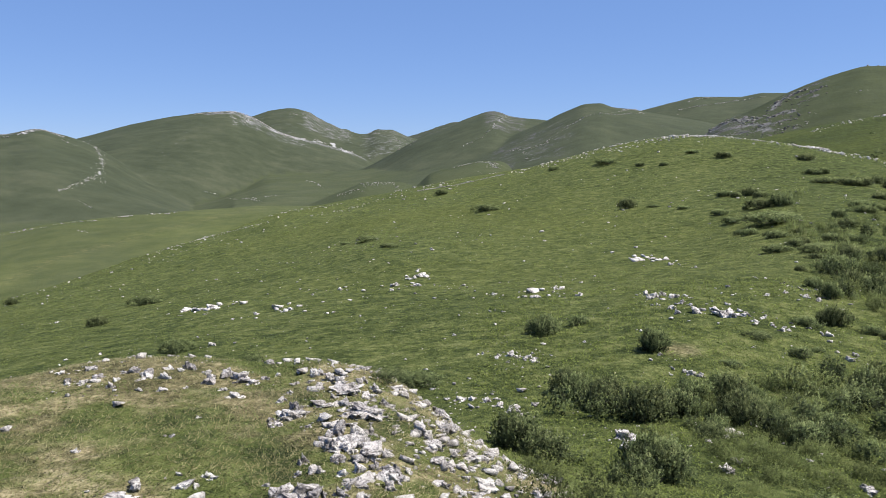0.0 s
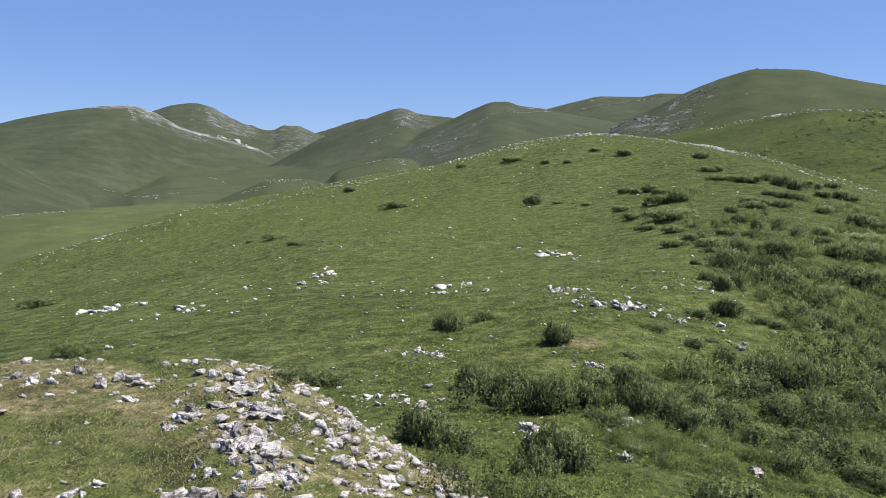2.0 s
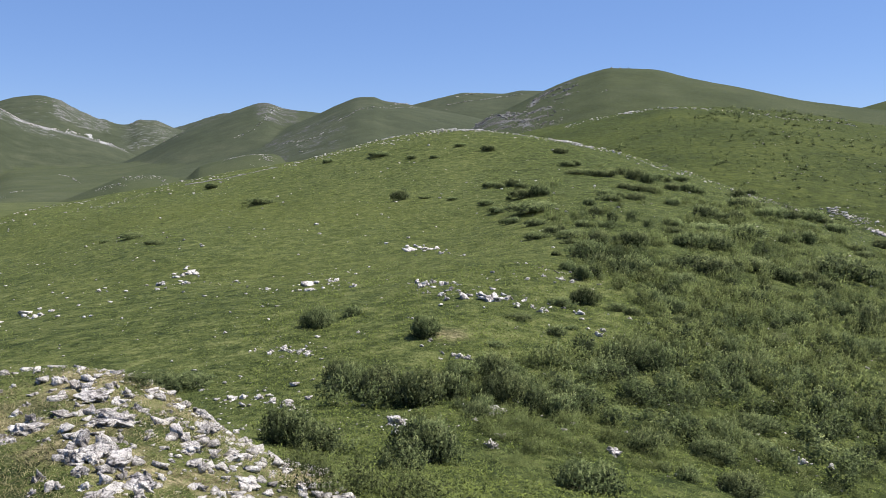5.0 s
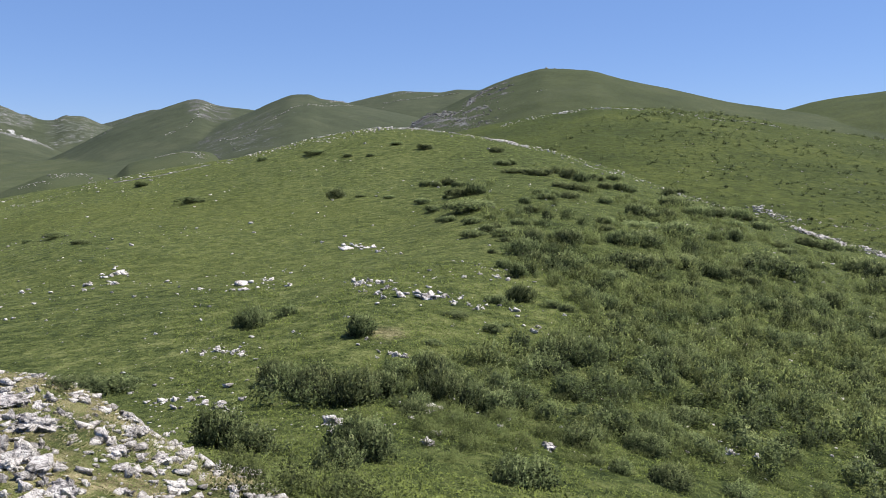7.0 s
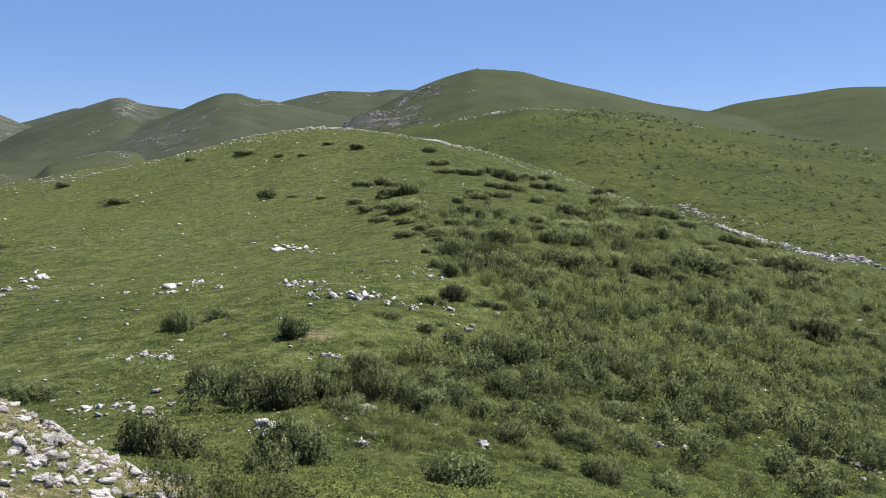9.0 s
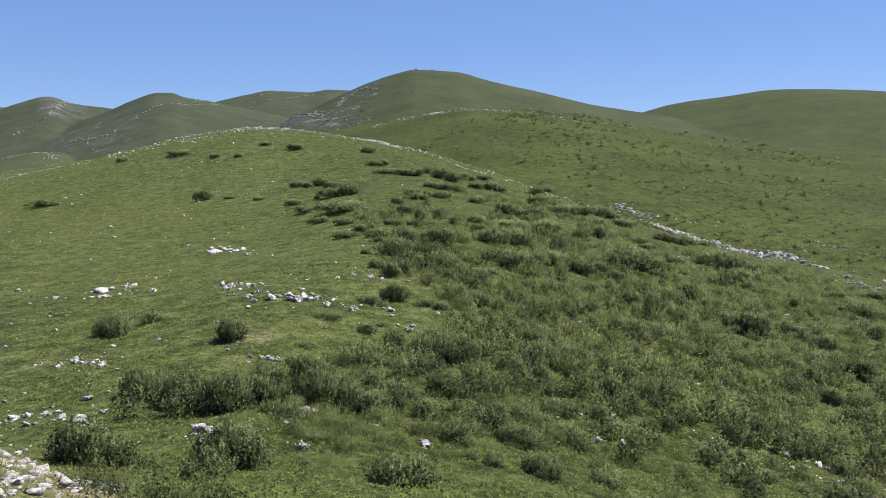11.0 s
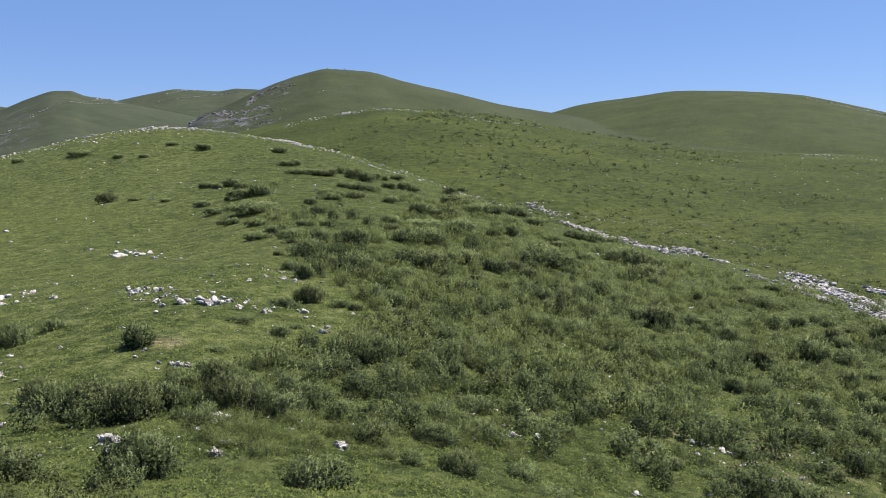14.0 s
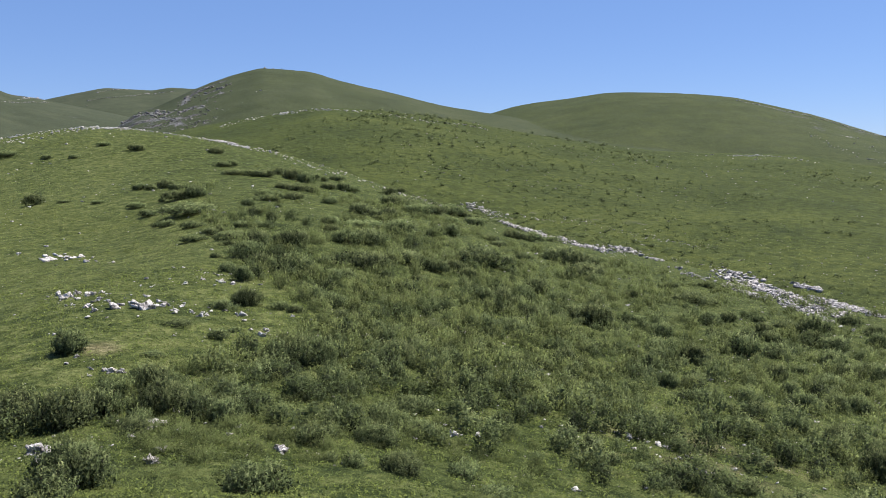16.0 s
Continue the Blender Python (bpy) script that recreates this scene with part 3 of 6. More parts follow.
def track_cover(x, y):
    """A trodden path across the valley meadow."""
    worn = np.zeros(len(x))
    for x0, y0, x1, y1 in ((-72.4, 127.0, -71.1, 149.6), (-71.1, 149.6, -65.9, 162.7), (-65.9, 162.7, -60.2, 191.6), (-60.2, 191.6, -50.9, 220.6)):
        along = np.clip(((x - x0) * (x1 - x0) + (y - y0) * (y1 - y0)) / ((x1 - x0) ** 2 + (y1 - y0) ** 2), 0, 1)
        worn = np.maximum(worn, np.exp(-(((x - x0 - along * (x1 - x0)) ** 2 + (y - y0 - along * (y1 - y0)) ** 2) / 2.2)))
    return worn


def dry_cover(x, y):
    r, bearing = np.hypot(x, y), np.degrees(np.arctan2(x, y))
    edge = smooth_line([-60, -20, -5, 5, 12, 40], [8.2, 8.0, 7.6, 6.4, 4.0, 2.5], np.clip(bearing, -60, 40)) + 0.5 * rough(x, y, 1.2, 47)
    scuffed = np.exp(-((x - 4.2) ** 2 + (y - 14.2) ** 2) / 0.16)
    thin = 0.45 * np.exp(-(((bearing - 58) / 7) ** 2 + ((r - 13.2) / 1.6) ** 2)) * (1 + 0.5 * rough(x, y, 1.5, 49))
    return np.maximum(np.maximum(1 - step(-0.6, 0.6, r - edge), scuffed), thin)


ground = build_ground()


# ---- builders of things ----
dice = np.random.RandomState(7)


def block_shape(cuts, rng):
    """One joint-bounded block: the hull of a few corners, its faces cut finer for the weathering."""
    corners = rng.uniform(-1, 1, (13, 3)) * rng.uniform(0.55, 1.0, 3)
    bm = bmesh.new()
    for c in corners:
        bm.verts.new(c)
    bmesh.ops.convex_hull(bm, input=list(bm.verts))
    bmesh.ops.delete(bm, geom=[v for v in bm.verts if not v.link_faces], context="VERTS")
    if cuts:
        bmesh.ops.subdivide_edges(bm, edges=list(bm.edges), cuts=cuts, use_grid_fill=True)
        bmesh.ops.triangulate(bm, faces=list(bm.faces))
    bm.verts.index_update()
    verts = np.array([v.co[:] for v in bm.verts])
    faces = np.array([[v.index for v in f.verts] for f in bm.faces])
    bm.free()
    return verts, faces


def boulder_shape(cuts, seed, ragged=0.1, blocks=3):
    """Weathered limestone about 1 m across: a few blocks grown together, furrowed and pitted."""
    rng = np.random.RandomState(seed)
    all_verts, all_faces, first = [], [], 0
    for k in range(blocks):
        v, f = block_shape(cuts, rng)
        a = rng.uniform(0, 6.28)
        if k:
            v = v * rng.uniform(0.4, 0.8) + np.array([math.cos(a) * 0.8, math.sin(a) * 0.7, rng.uniform(-0.4, 0.0)])
        all_verts.append(v)
        all_faces.append(f + first)
        first += len(v)
    verts, faces = np.concatenate(all_verts), np.concatenate(all_faces)
    shift = Vector((seed * 3.1, seed * 1.7, 0))
    pits = np.array([noise.noise(Vector(v * 2.2) + shift) + 0.7 * noise.noise(Vector(v * 5) + shift) + 0.5 * noise.noise(Vector(v * 11) + shift) for v in verts])
    verts *= (1 + ragged * pits)[:, None]
    verts -= (verts.max(0) + verts.min(0)) / 2
    verts *= 0.5 * np.array([1.0, rng.uniform(0.65, 1.0), rng.uniform(0.5, 0.8)]) / np.abs(verts).max(0)
    return verts, faces


FINE_ROCKS = [mesh_from("rock", *boulder_shape(3, 40 + k, 0.34, 5), ROCK) for k in range(12)]
SMALL_ROCKS = [mesh_from("rock", *boulder_shape(1, 70 + k, 0.14, 3), ROCK) for k in range(12)]
ROCK_COUNT, BEDDED = [0], []


def rock(x, y, width, tall=0.7, turn=None, label="", group="limestone boulders on the pasture", sunk=0.36):
    """A boulder bedded in the turf: tall is its height against its width."""
    k = ROCK_COUNT[0]
    ROCK_COUNT[0] += 1
    me = (FINE_ROCKS if math.hypot(x, y) < 24 else SMALL_ROCKS)[(k * 5) % 12]
    BEDDED.append((x, y, width))
    ob = new("rock", me)
    base = np.array([v.co.z for v in me.vertices])
    spread = float(base.max() - base.min())
    height = width * tall / spread
    angle = 35 + (k * 137.5) % 90 - 45 + 180 * (k % 2) if turn is None else turn
    tip = dice.uniform(-12, 12, 2)
    height *= 0.8
    ob.matrix_basis = pose(x, y, float(ground_z(x, y)[0]) + height * spread * (0.5 - sunk), tip[0], tip[1], angle) @ Matrix.Diagonal((width, width, height, 1))
    return tagged(ob, label or "pale grey weathered limestone boulder bedded in turf", "rock", group)


def shoots_on(points, aims, lengths, rng, leaves=7, width=0.2, spread=0.45, broad=1.0):
    """Leafy shoots: each a thin stem line with narrow leaves standing off it, joined along the stem."""
    n = len(points)
    aims = aims / np.linalg.norm(aims, axis=1, keepdims=True)
    side = np.cross(aims, rng.normal(size=(n, 3)))
    side /= np.linalg.norm(side, axis=1, keepdims=True)
    other = np.cross(aims, side)
    steps = leaves + 1
    axis = points[:, None] + aims[:, None] * (lengths[:, None] * np.linspace(0, 1, steps)[None])[..., None]
    tips = []
    for k in range(leaves):
        a = rng.uniform(0, 2 * np.pi, n) if k == 0 else a + 2.4
        out = np.cos(a)[:, None] * side + np.sin(a)[:, None] * other
        tips.append(axis[:, k] + (out * spread + aims * 0.55) * (lengths * broad * rng.uniform(0.30, 0.50, n))[:, None])
    tips = np.stack(tips, 1)
    # each leaf leans its stem edge apart, so that it has breadth
    wide = axis.copy()
    wide[:, 1::2] += side[:, None] * (lengths * width)[:, None, None]
    verts = np.concatenate([wide, tips], 1)
    per = steps + leaves
    tri = np.array([[k, k + 1, steps + k] for k in range(leaves)])
    faces = (np.arange(n)[:, None, None] * per + tri[None]).reshape(-1, 3)
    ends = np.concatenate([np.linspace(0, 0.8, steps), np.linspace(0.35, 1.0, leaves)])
    return verts.reshape(-1, 3), faces, np.tile(ends, n)


def shrub_shape(wide, high, count, seed, length, leaves, broad=1.0, each=5):
    """Upright leafy sprigs over a low mound of several lobes, with gaps and an uneven outline; each sprig is a bunch of shoots."""
    rng = np.random.RandomState(seed)
    lobes = 3 + int(wide * 3)
    centres = rng.uniform(-0.5, 0.5, (lobes, 2)) * (wide * 0.62, wide * 0.5)
    centres[0] = 0
    radii = rng.uniform(0.2, 0.36, lobes) * wide
    tops = rng.uniform(0.6, 1.0, lobes) * high
    tops[0] = high
    pick = rng.choice(lobes, count, p=radii**2 / (radii**2).sum())
    up = rng.uniform(0.0, 1.0, count) ** 0.8
    around = rng.uniform(0, 2 * np.pi, count)
    depth = rng.uniform(0.55, 1.0, count) ** 0.35
    flat = np.sqrt(1 - up**2)
    out = np.stack([np.cos(around) * flat, np.sin(around) * flat, up], 1)
    points = np.stack([centres[pick, 0], centres[pick, 1], 0 * up], 1) + out * np.stack([radii[pick], radii[pick], tops[pick] * 0.8], 1) * depth[:, None]
    points[:, 2] = np.maximum(points[:, 2] - 0.02, -0.02)
    aims = out * (0.4, 0.4, 0.2) + (0, 0, 0.85) + rng.normal(0, 0.2, (count, 3))
    # the shoots of each sprig climb its stem, the upper ones shorter and painted lighter
    step_up = np.tile(np.linspace(0, 1, each), count)
    own = np.repeat(np.arange(count), each)
    reach = length * rng.uniform(0.7, 1.3, count)
    aside = rng.normal(0, 0.24 * length, (count * each, 3)) * (1, 1, 0.3) * (1.15 - 0.7 * step_up)[:, None]
    where = points[own] + aims[own] * (step_up * reach[own] * 0.9)[:, None] + aside
    lean = aims[own] + rng.normal(0, 0.35, (count * each, 3))
    size = reach[own] * (0.75 - 0.25 * step_up)
    leafage = list(shoots_on(where, lean, size, rng, leaves, 0.30 * broad, 0.5, broad))
    per = len(leafage[0]) // len(where)
    # lit tops over a shaded inside are put into the leaf colour
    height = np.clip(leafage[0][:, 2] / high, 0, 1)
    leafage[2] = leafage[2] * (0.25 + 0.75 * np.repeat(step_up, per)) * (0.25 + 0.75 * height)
    leafage.append(np.repeat(rng.uniform(0, 1, count)[own], per))
    faces_to = 0.55 * out[own] + aside / (0.24 * length) * 0.45 + (0, 0, 0.35) + rng.normal(0, 0.15, (count * each, 3))
    leafage.append(np.repeat(faces_to / np.linalg.norm(faces_to, axis=1, keepdims=True), per, 0))
    # woody stems that fork from one root up into the mound
    stems, faces = [(0.012, 0, -0.06), (-0.006, 0.010, -0.06), (-0.006, -0.010, -0.06)], []
    for k in range(6 + 2 * lobes):
        i = rng.randint(count)
        tip = points[i] + aims[i] * 0.3 * length
        bend = tip * (0.5, 0.5, 0.3) + rng.normal(0, 0.03, 3) * (1, 1, 0.3)
        thick = rng.uniform(0.004, 0.008)
        below = 0
        for at, w in ((bend, thick), (tip, 0.35 * thick)):
            here = len(stems)
            stems += [tuple(at + (w, 0, 0)), tuple(at + (-0.5 * w, 0.87 * w, 0)), tuple(at + (-0.5 * w, -0.87 * w, 0))]
            for s in range(3):
                n = (s + 1) % 3
                faces += [(below + s, below + n, here + n), (below + s, here + n, here + s)]
            below = here
    return leafage, (np.array(stems), np.array(faces))


def shrub_kind(wide, high, count, seed, length, leaves, leaf, broad=1.0):
    (v, f, ends, tones, facing), (sv, sf) = shrub_shape(wide, high, count, seed, length, leaves, broad)
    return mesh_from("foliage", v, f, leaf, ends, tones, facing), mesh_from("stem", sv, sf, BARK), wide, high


SHRUBS = {
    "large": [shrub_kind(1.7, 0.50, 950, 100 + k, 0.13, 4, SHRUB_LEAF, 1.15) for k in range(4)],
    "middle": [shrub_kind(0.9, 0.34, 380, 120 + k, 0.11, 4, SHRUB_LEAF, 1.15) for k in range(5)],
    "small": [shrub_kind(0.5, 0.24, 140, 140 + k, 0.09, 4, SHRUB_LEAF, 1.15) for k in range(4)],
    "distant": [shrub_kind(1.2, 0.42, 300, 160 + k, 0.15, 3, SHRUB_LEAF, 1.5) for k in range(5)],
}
SHRUB_COUNT = [0]


def shrub(x, y, width, tall=0.0, label="", group="low shrubs on the pasture"):
    """An evergreen shrub rooted in the turf; its mesh is chosen by its size and by how near the path it stands."""
    k = SHRUB_COUNT[0]
    SHRUB_COUNT[0] += 1
    away = math.hypot(x, y)
    kind = "distant" if away > 21 else "large" if width > 1.15 else "middle" if width > 0.6 else "small"
    leaf, wood, wide, high = SHRUBS[kind][k % len(SHRUBS[kind])]
    s = width / wide
    up = s if not tall else tall / high
    place = pose(x, y, float(ground_z(x, y)[0]) - 0.02, 0, 0, (k * 97.3) % 360) @ Matrix.Diagonal((s, s, up, 1))
    ob = new("shrub")
    ob.empty_display_size = 0.1
    ob.matrix_basis = place
    for name, me, says in (("foliage", leaf, ""), ("stem", wood, "thin brown forking woody stem")):
        piece = new(name, me)
        piece.parent = ob
        tagged(piece, says)
    sizes = "sprawling" if width > 1.3 else "rounded" if width > 0.6 else "small"
    return tagged(ob, label or f"{sizes} dark green evergreen shrub on grassy slope", "shrub", group)


# ---- shrubs that stand apart ----
shrub(12.31, 54.27, 1.26, 0.62)
shrub(3.56, 66.16, 2.16, 0.50)
shrub(-0.06, 88.20, 1.50, 0.49)
shrub(31.41, 71.05, 1.54, 0.54)
shrub(25.17, 73.84, 1.44, 0.48)
shrub(23.65, 78.39, 1.39, 0.34)
shrub(16.54, 82.44, 2.74, 0.46)
shrub(11.81, 88.39, 1.39, 0.43)
shrub(20.02, 74.57, 0.98, 0.32)
shrub(18.28, 76.31, 1.00, 0.33)
shrub(2.04, 16.84, 0.77, 0.38)
shrub(2.91, 17.21, 0.50, 0.21)
shrub(3.73, 14.31, 0.76, 0.40)
shrub(13.70, 53.11, 0.78, 0.19)
shrub(14.95, 50.71, 0.90, 0.18)
shrub(1.96, 11.71, 0.64, 0.33)
shrub(2.33, 11.27, 0.80, 0.42)
shrub(2.64, 10.51, 0.92, 0.48)
shrub(3.20, 10.85, 0.70, 0.36)
shrub(-0.84, 13.53, 0.94, 0.23)
shrub(-0.26, 13.20, 0.91, 0.23)
shrub(-0.44, 5.89, 0.27, 0.08)
shrub(0.79, 7.94, 0.75, 0.39)
shrub(1.05, 7.62, 0.54, 0.28)
shrub(2.04, 7.35, 0.66, 0.34)
shrub(3.86, 10.67, 0.74, 0.38)
shrub(3.28, 9.80, 0.40, 0.19)
shrub(4.41, 10.89, 0.54, 0.28)
shrub(4.34, 9.68, 0.58, 0.30)
shrub(5.03, 10.26, 0.53, 0.28)
shrub(-6.38, 19.17, 0.86, 0.26)
shrub(-14.63, 39.97, 1.40, 0.42)
shrub(-13.29, 31.15, 0.88, 0.33)
shrub(-4.98, 55.63, 1.83, 0.31)
shrub(-1.53, 6.50, 0.20, 0.07)
shrub(-31.26, 58.56, 0.95, 0.46)
shrub(-3.02, 46.27, 1.12, 0.19)
shrub(-0.24, 88.83, 1.13, 0.37)
shrub(-6.93, 57.42, 0.82, 0.20)
shrub(3.26, 6.73, 0.54, 0.28)
shrub(3.53, 6.59, 0.54, 0.28)
shrub(2.03, 7.54, 0.68, 0.35)
shrub(5.01, 8.56, 0.54, 0.28)
shrub(4.38, 10.29, 0.52, 0.27)
shrub(4.65, 9.85, 0.51, 0.26)
shrub(4.27, 11.65, 0.67, 0.35)
shrub(3.62, 11.63, 0.56, 0.29)
shrub(3.34, 9.86, 0.49, 0.19)
shrub(1.73, 6.70, 0.49, 0.26)
shrub(1.89, 12.13, 0.66, 0.34)
shrub(3.46, 10.14, 0.41, 0.22)
shrub(18.43, 53.58, 1.02, 0.40)
shrub(18.76, 52.48, 0.75, 0.33)
shrub(19.75, 52.83, 1.17, 0.50)
shrub(19.58, 50.51, 0.88, 0.41)
shrub(17.83, 45.82, 1.55, 0.49)
shrub(18.72, 45.49, 1.37, 0.64)
shrub(17.39, 46.83, 0.45, 0.21)
shrub(16.03, 39.20, 3.16, 0.52)
shrub(15.04, 42.56, 0.93, 0.34)
shrub(15.80, 46.56, 1.19, 0.29)
shrub(13.65, 37.58, 0.47, 0.23)
shrub(13.79, 36.85, 0.88, 0.28)
shrub(13.86, 33.89, 1.05, 0.28)
shrub(12.86, 29.81, 0.73, 0.27)
shrub(13.36, 30.19, 0.50, 0.25)
shrub(11.89, 28.94, 0.98, 0.26)
shrub(14.70, 30.84, 0.77, 0.24)
shrub(15.13, 30.38, 0.76, 0.24)
shrub(18.41, 37.95, 0.68, 0.35)
shrub(17.19, 34.59, 0.87, 0.29)
shrub(28.04, 62.31, 1.35, 0.40)
shrub(29.08, 62.49, 0.93, 0.40)
shrub(27.08, 57.80, 2.18, 0.37)
shrub(28.01, 56.34, 1.70, 0.44)
shrub(28.93, 56.25, 1.14, 0.52)
shrub(30.97, 58.51, 0.89, 0.51)
shrub(31.01, 56.79, 1.57, 0.68)
shrub(31.52, 55.46, 1.32, 0.72)
shrub(33.99, 58.14, 1.21, 0.40)
shrub(34.73, 57.83, 0.91, 0.36)
shrub(37.29, 60.05, 1.27, 0.50)
shrub(26.31, 48.84, 1.25, 0.39)
shrub(26.78, 47.94, 1.48, 0.48)
shrub(28.24, 48.54, 1.11, 0.40)
shrub(22.19, 43.31, 1.18, 0.34)
shrub(20.75, 40.24, 1.22, 0.35)
shrub(22.03, 41.52, 0.63, 0.33)
shrub(23.12, 41.69, 1.24, 0.42)
shrub(31.71, 52.16, 1.10, 0.43)
shrub(33.29, 52.84, 1.23, 0.55)
shrub(34.38, 52.93, 1.13, 0.48)
shrub(24.74, 40.83, 0.99, 0.34)
shrub(24.59, 37.33, 1.41, 0.55)
shrub(25.10, 36.54, 0.96, 0.39)
shrub(19.54, 32.00, 1.01, 0.33)
shrub(18.06, 29.51, 0.68, 0.24)
shrub(21.84, 32.71, 2.33, 0.28)
shrub(16.96, 26.54, 1.19, 0.52)
shrub(18.34, 27.08, 1.44, 0.54)
shrub(12.88, 27.64, 1.42, 0.27)
shrub(12.01, 26.18, 0.52, 0.17)
shrub(12.88, 25.71, 0.78, 0.42)
shrub(13.63, 25.54, 0.65, 0.39)
shrub(13.88, 25.07, 1.03, 0.51)
shrub(11.28, 23.38, 1.05, 0.46)
shrub(10.49, 23.80, 0.35, 0.15)
shrub(9.49, 20.90, 0.52, 0.24)
shrub(10.89, 21.68, 0.65, 0.38)
shrub(11.11, 21.38, 0.43, 0.28)
shrub(9.32, 19.51, 0.58, 0.35)
shrub(11.32, 20.47, 1.16, 0.55)
shrub(11.89, 20.34, 0.32, 0.22)
shrub(13.66, 22.42, 0.71, 0.23)
shrub(12.41, 20.03, 0.63, 0.24)
shrub(12.95, 20.22, 0.75, 0.24)
shrub(15.12, 22.98, 1.11, 0.36)
shrub(14.89, 21.92, 1.17, 0.47)
shrub(8.17, 16.88, 0.71, 0.41)
shrub(7.53, 16.65, 0.57, 0.21)
shrub(40.99, 57.58, 1.27, 0.62)
shrub(49.24, 67.14, 1.12, 0.49)
shrub(33.27, 46.23, 2.35, 0.67)
shrub(26.85, 37.75, 1.08, 0.54)
shrub(33.19, 43.20, 1.96, 0.64)
shrub(37.27, 46.51, 1.34, 0.63)
shrub(42.30, 50.98, 2.38, 0.70)
shrub(43.74, 50.92, 0.90, 0.51)
shrub(35.70, 42.83, 1.25, 0.43)
shrub(41.38, 46.80, 1.68, 0.55)
shrub(22.97, 31.24, 2.09, 0.62)
shrub(25.49, 31.71, 0.91, 0.52)
shrub(27.95, 33.68, 0.98, 0.55)
shrub(33.90, 37.00, 1.13, 0.35)
shrub(31.97, 34.23, 1.05, 0.28)
shrub(40.86, 42.54, 1.32, 0.52)
shrub(41.31, 42.11, 1.06, 0.52)
shrub(43.29, 42.74, 1.91, 0.61)
shrub(21.61, 24.35, 2.19, 0.76)
shrub(23.19, 24.52, 1.21, 0.54)
shrub(18.98, 22.60, 0.93, 0.38)
shrub(17.84, 22.22, 0.90, 0.45)
shrub(17.58, 23.18, 1.31, 0.43)
shrub(16.60, 23.10, 0.51, 0.32)
shrub(15.73, 20.35, 0.58, 0.21)
shrub(18.98, 21.75, 0.65, 0.34)
shrub(47.10, 44.42, 1.45, 0.38)
shrub(35.38, 32.99, 2.17, 0.71)
shrub(34.93, 30.93, 1.68, 0.82)
shrub(35.13, 29.95, 1.16, 0.64)
shrub(29.55, 25.65, 2.21, 0.57)
shrub(29.53, 29.66, 0.75, 0.37)
shrub(16.45, 18.05, 0.66, 0.39)
shrub(17.48, 18.45, 0.80, 0.37)
shrub(17.24, 17.53, 0.55, 0.32)
shrub(20.50, 19.83, 0.90, 0.50)
shrub(16.85, 16.33, 0.74, 0.34)
shrub(14.56, 15.11, 0.85, 0.27)
shrub(14.09, 15.56, 1.04, 0.22)
shrub(19.14, 16.75, 1.03, 0.37)
shrub(18.69, 15.76, 1.10, 0.60)
shrub(9.03, 12.41, 0.43, 0.27)
shrub(9.36, 12.47, 0.21, 0.16)
shrub(11.06, 13.23, 0.31, 0.20)
shrub(12.49, 15.97, 0.27, 0.18)
shrub(11.65, 14.82, 0.68, 0.19)
shrub(10.54, 14.49, 0.58, 0.16)
shrub(13.63, 12.24, 0.58, 0.35)
shrub(12.31, 11.80, 0.46, 0.25)
shrub(11.48, 11.59, 0.29, 0.21)
shrub(12.76, 11.21, 0.31, 0.15)
shrub(8.71, 16.26, 0.50, 0.20)
shrub(8.78, 15.91, 0.41, 0.18)
shrub(10.27, 17.31, 0.54, 0.30)
shrub(10.11, 16.44, 0.78, 0.34)
shrub(9.84, 15.57, 0.50, 0.16)
shrub(10.28, 15.79, 0.34, 0.19)
shrub(9.95, 15.05, 0.49, 0.21)
shrub(9.95, 14.36, 0.53, 0.24)
shrub(6.06, 15.48, 0.67, 0.12)
shrub(6.31, 14.18, 0.49, 0.20)
shrub(6.88, 14.71, 0.29, 0.10)
shrub(4.79, 13.35, 0.38, 0.10)
shrub(6.74, 12.76, 0.58, 0.35)
shrub(7.00, 12.46, 0.77, 0.40)
shrub(7.45, 12.35, 0.65, 0.38)
shrub(7.92, 11.36, 0.42, 0.20)
shrub(20.91, 15.00, 0.81, 0.38)
shrub(27.09, 17.25, 0.87, 0.38)
shrub(28.52, 17.36, 0.75, 0.39)
shrub(27.32, 15.31, 0.84, 0.46)
shrub(31.24, 20.79, 1.69, 0.44)
shrub(41.92, 27.10, 1.12, 0.29)
shrub(36.47, 25.51, 0.80, 0.26)
shrub(18.53, 13.27, 0.72, 0.35)
shrub(18.36, 12.04, 0.79, 0.45)
shrub(21.77, 13.34, 0.46, 0.20)
shrub(22.54, 12.96, 1.17, 0.61)
shrub(23.75, 12.72, 1.21, 0.44)
shrub(26.44, 14.39, 0.81, 0.35)
shrub(31.80, 15.44, 1.59, 0.73)
shrub(29.18, 14.36, 0.88, 0.48)
shrub(29.03, 13.56, 1.15, 0.47)
shrub(37.58, 16.79, 0.92, 0.48)
shrub(33.40, 13.75, 0.91, 0.51)
shrub(35.60, 14.89, 1.04, 0.45)
shrub(31.40, 16.47, 1.11, 0.31)
shrub(23.76, 15.05, 0.38, 0.25)
shrub(30.73, 17.38, 0.63, 0.31)
shrub(22.21, 16.80, 0.50, 0.16)
shrub(27.09, 20.82, 0.61, 0.30)
shrub(15.05, 11.00, 0.50, 0.27)
shrub(14.74, 10.33, 0.65, 0.32)
shrub(15.50, 10.24, 0.75, 0.27)
shrub(14.56, 9.47, 0.55, 0.22)
shrub(19.28, 11.26, 0.50, 0.24)
shrub(14.62, 8.30, 0.53, 0.32)
shrub(20.25, 10.89, 0.62, 0.34)
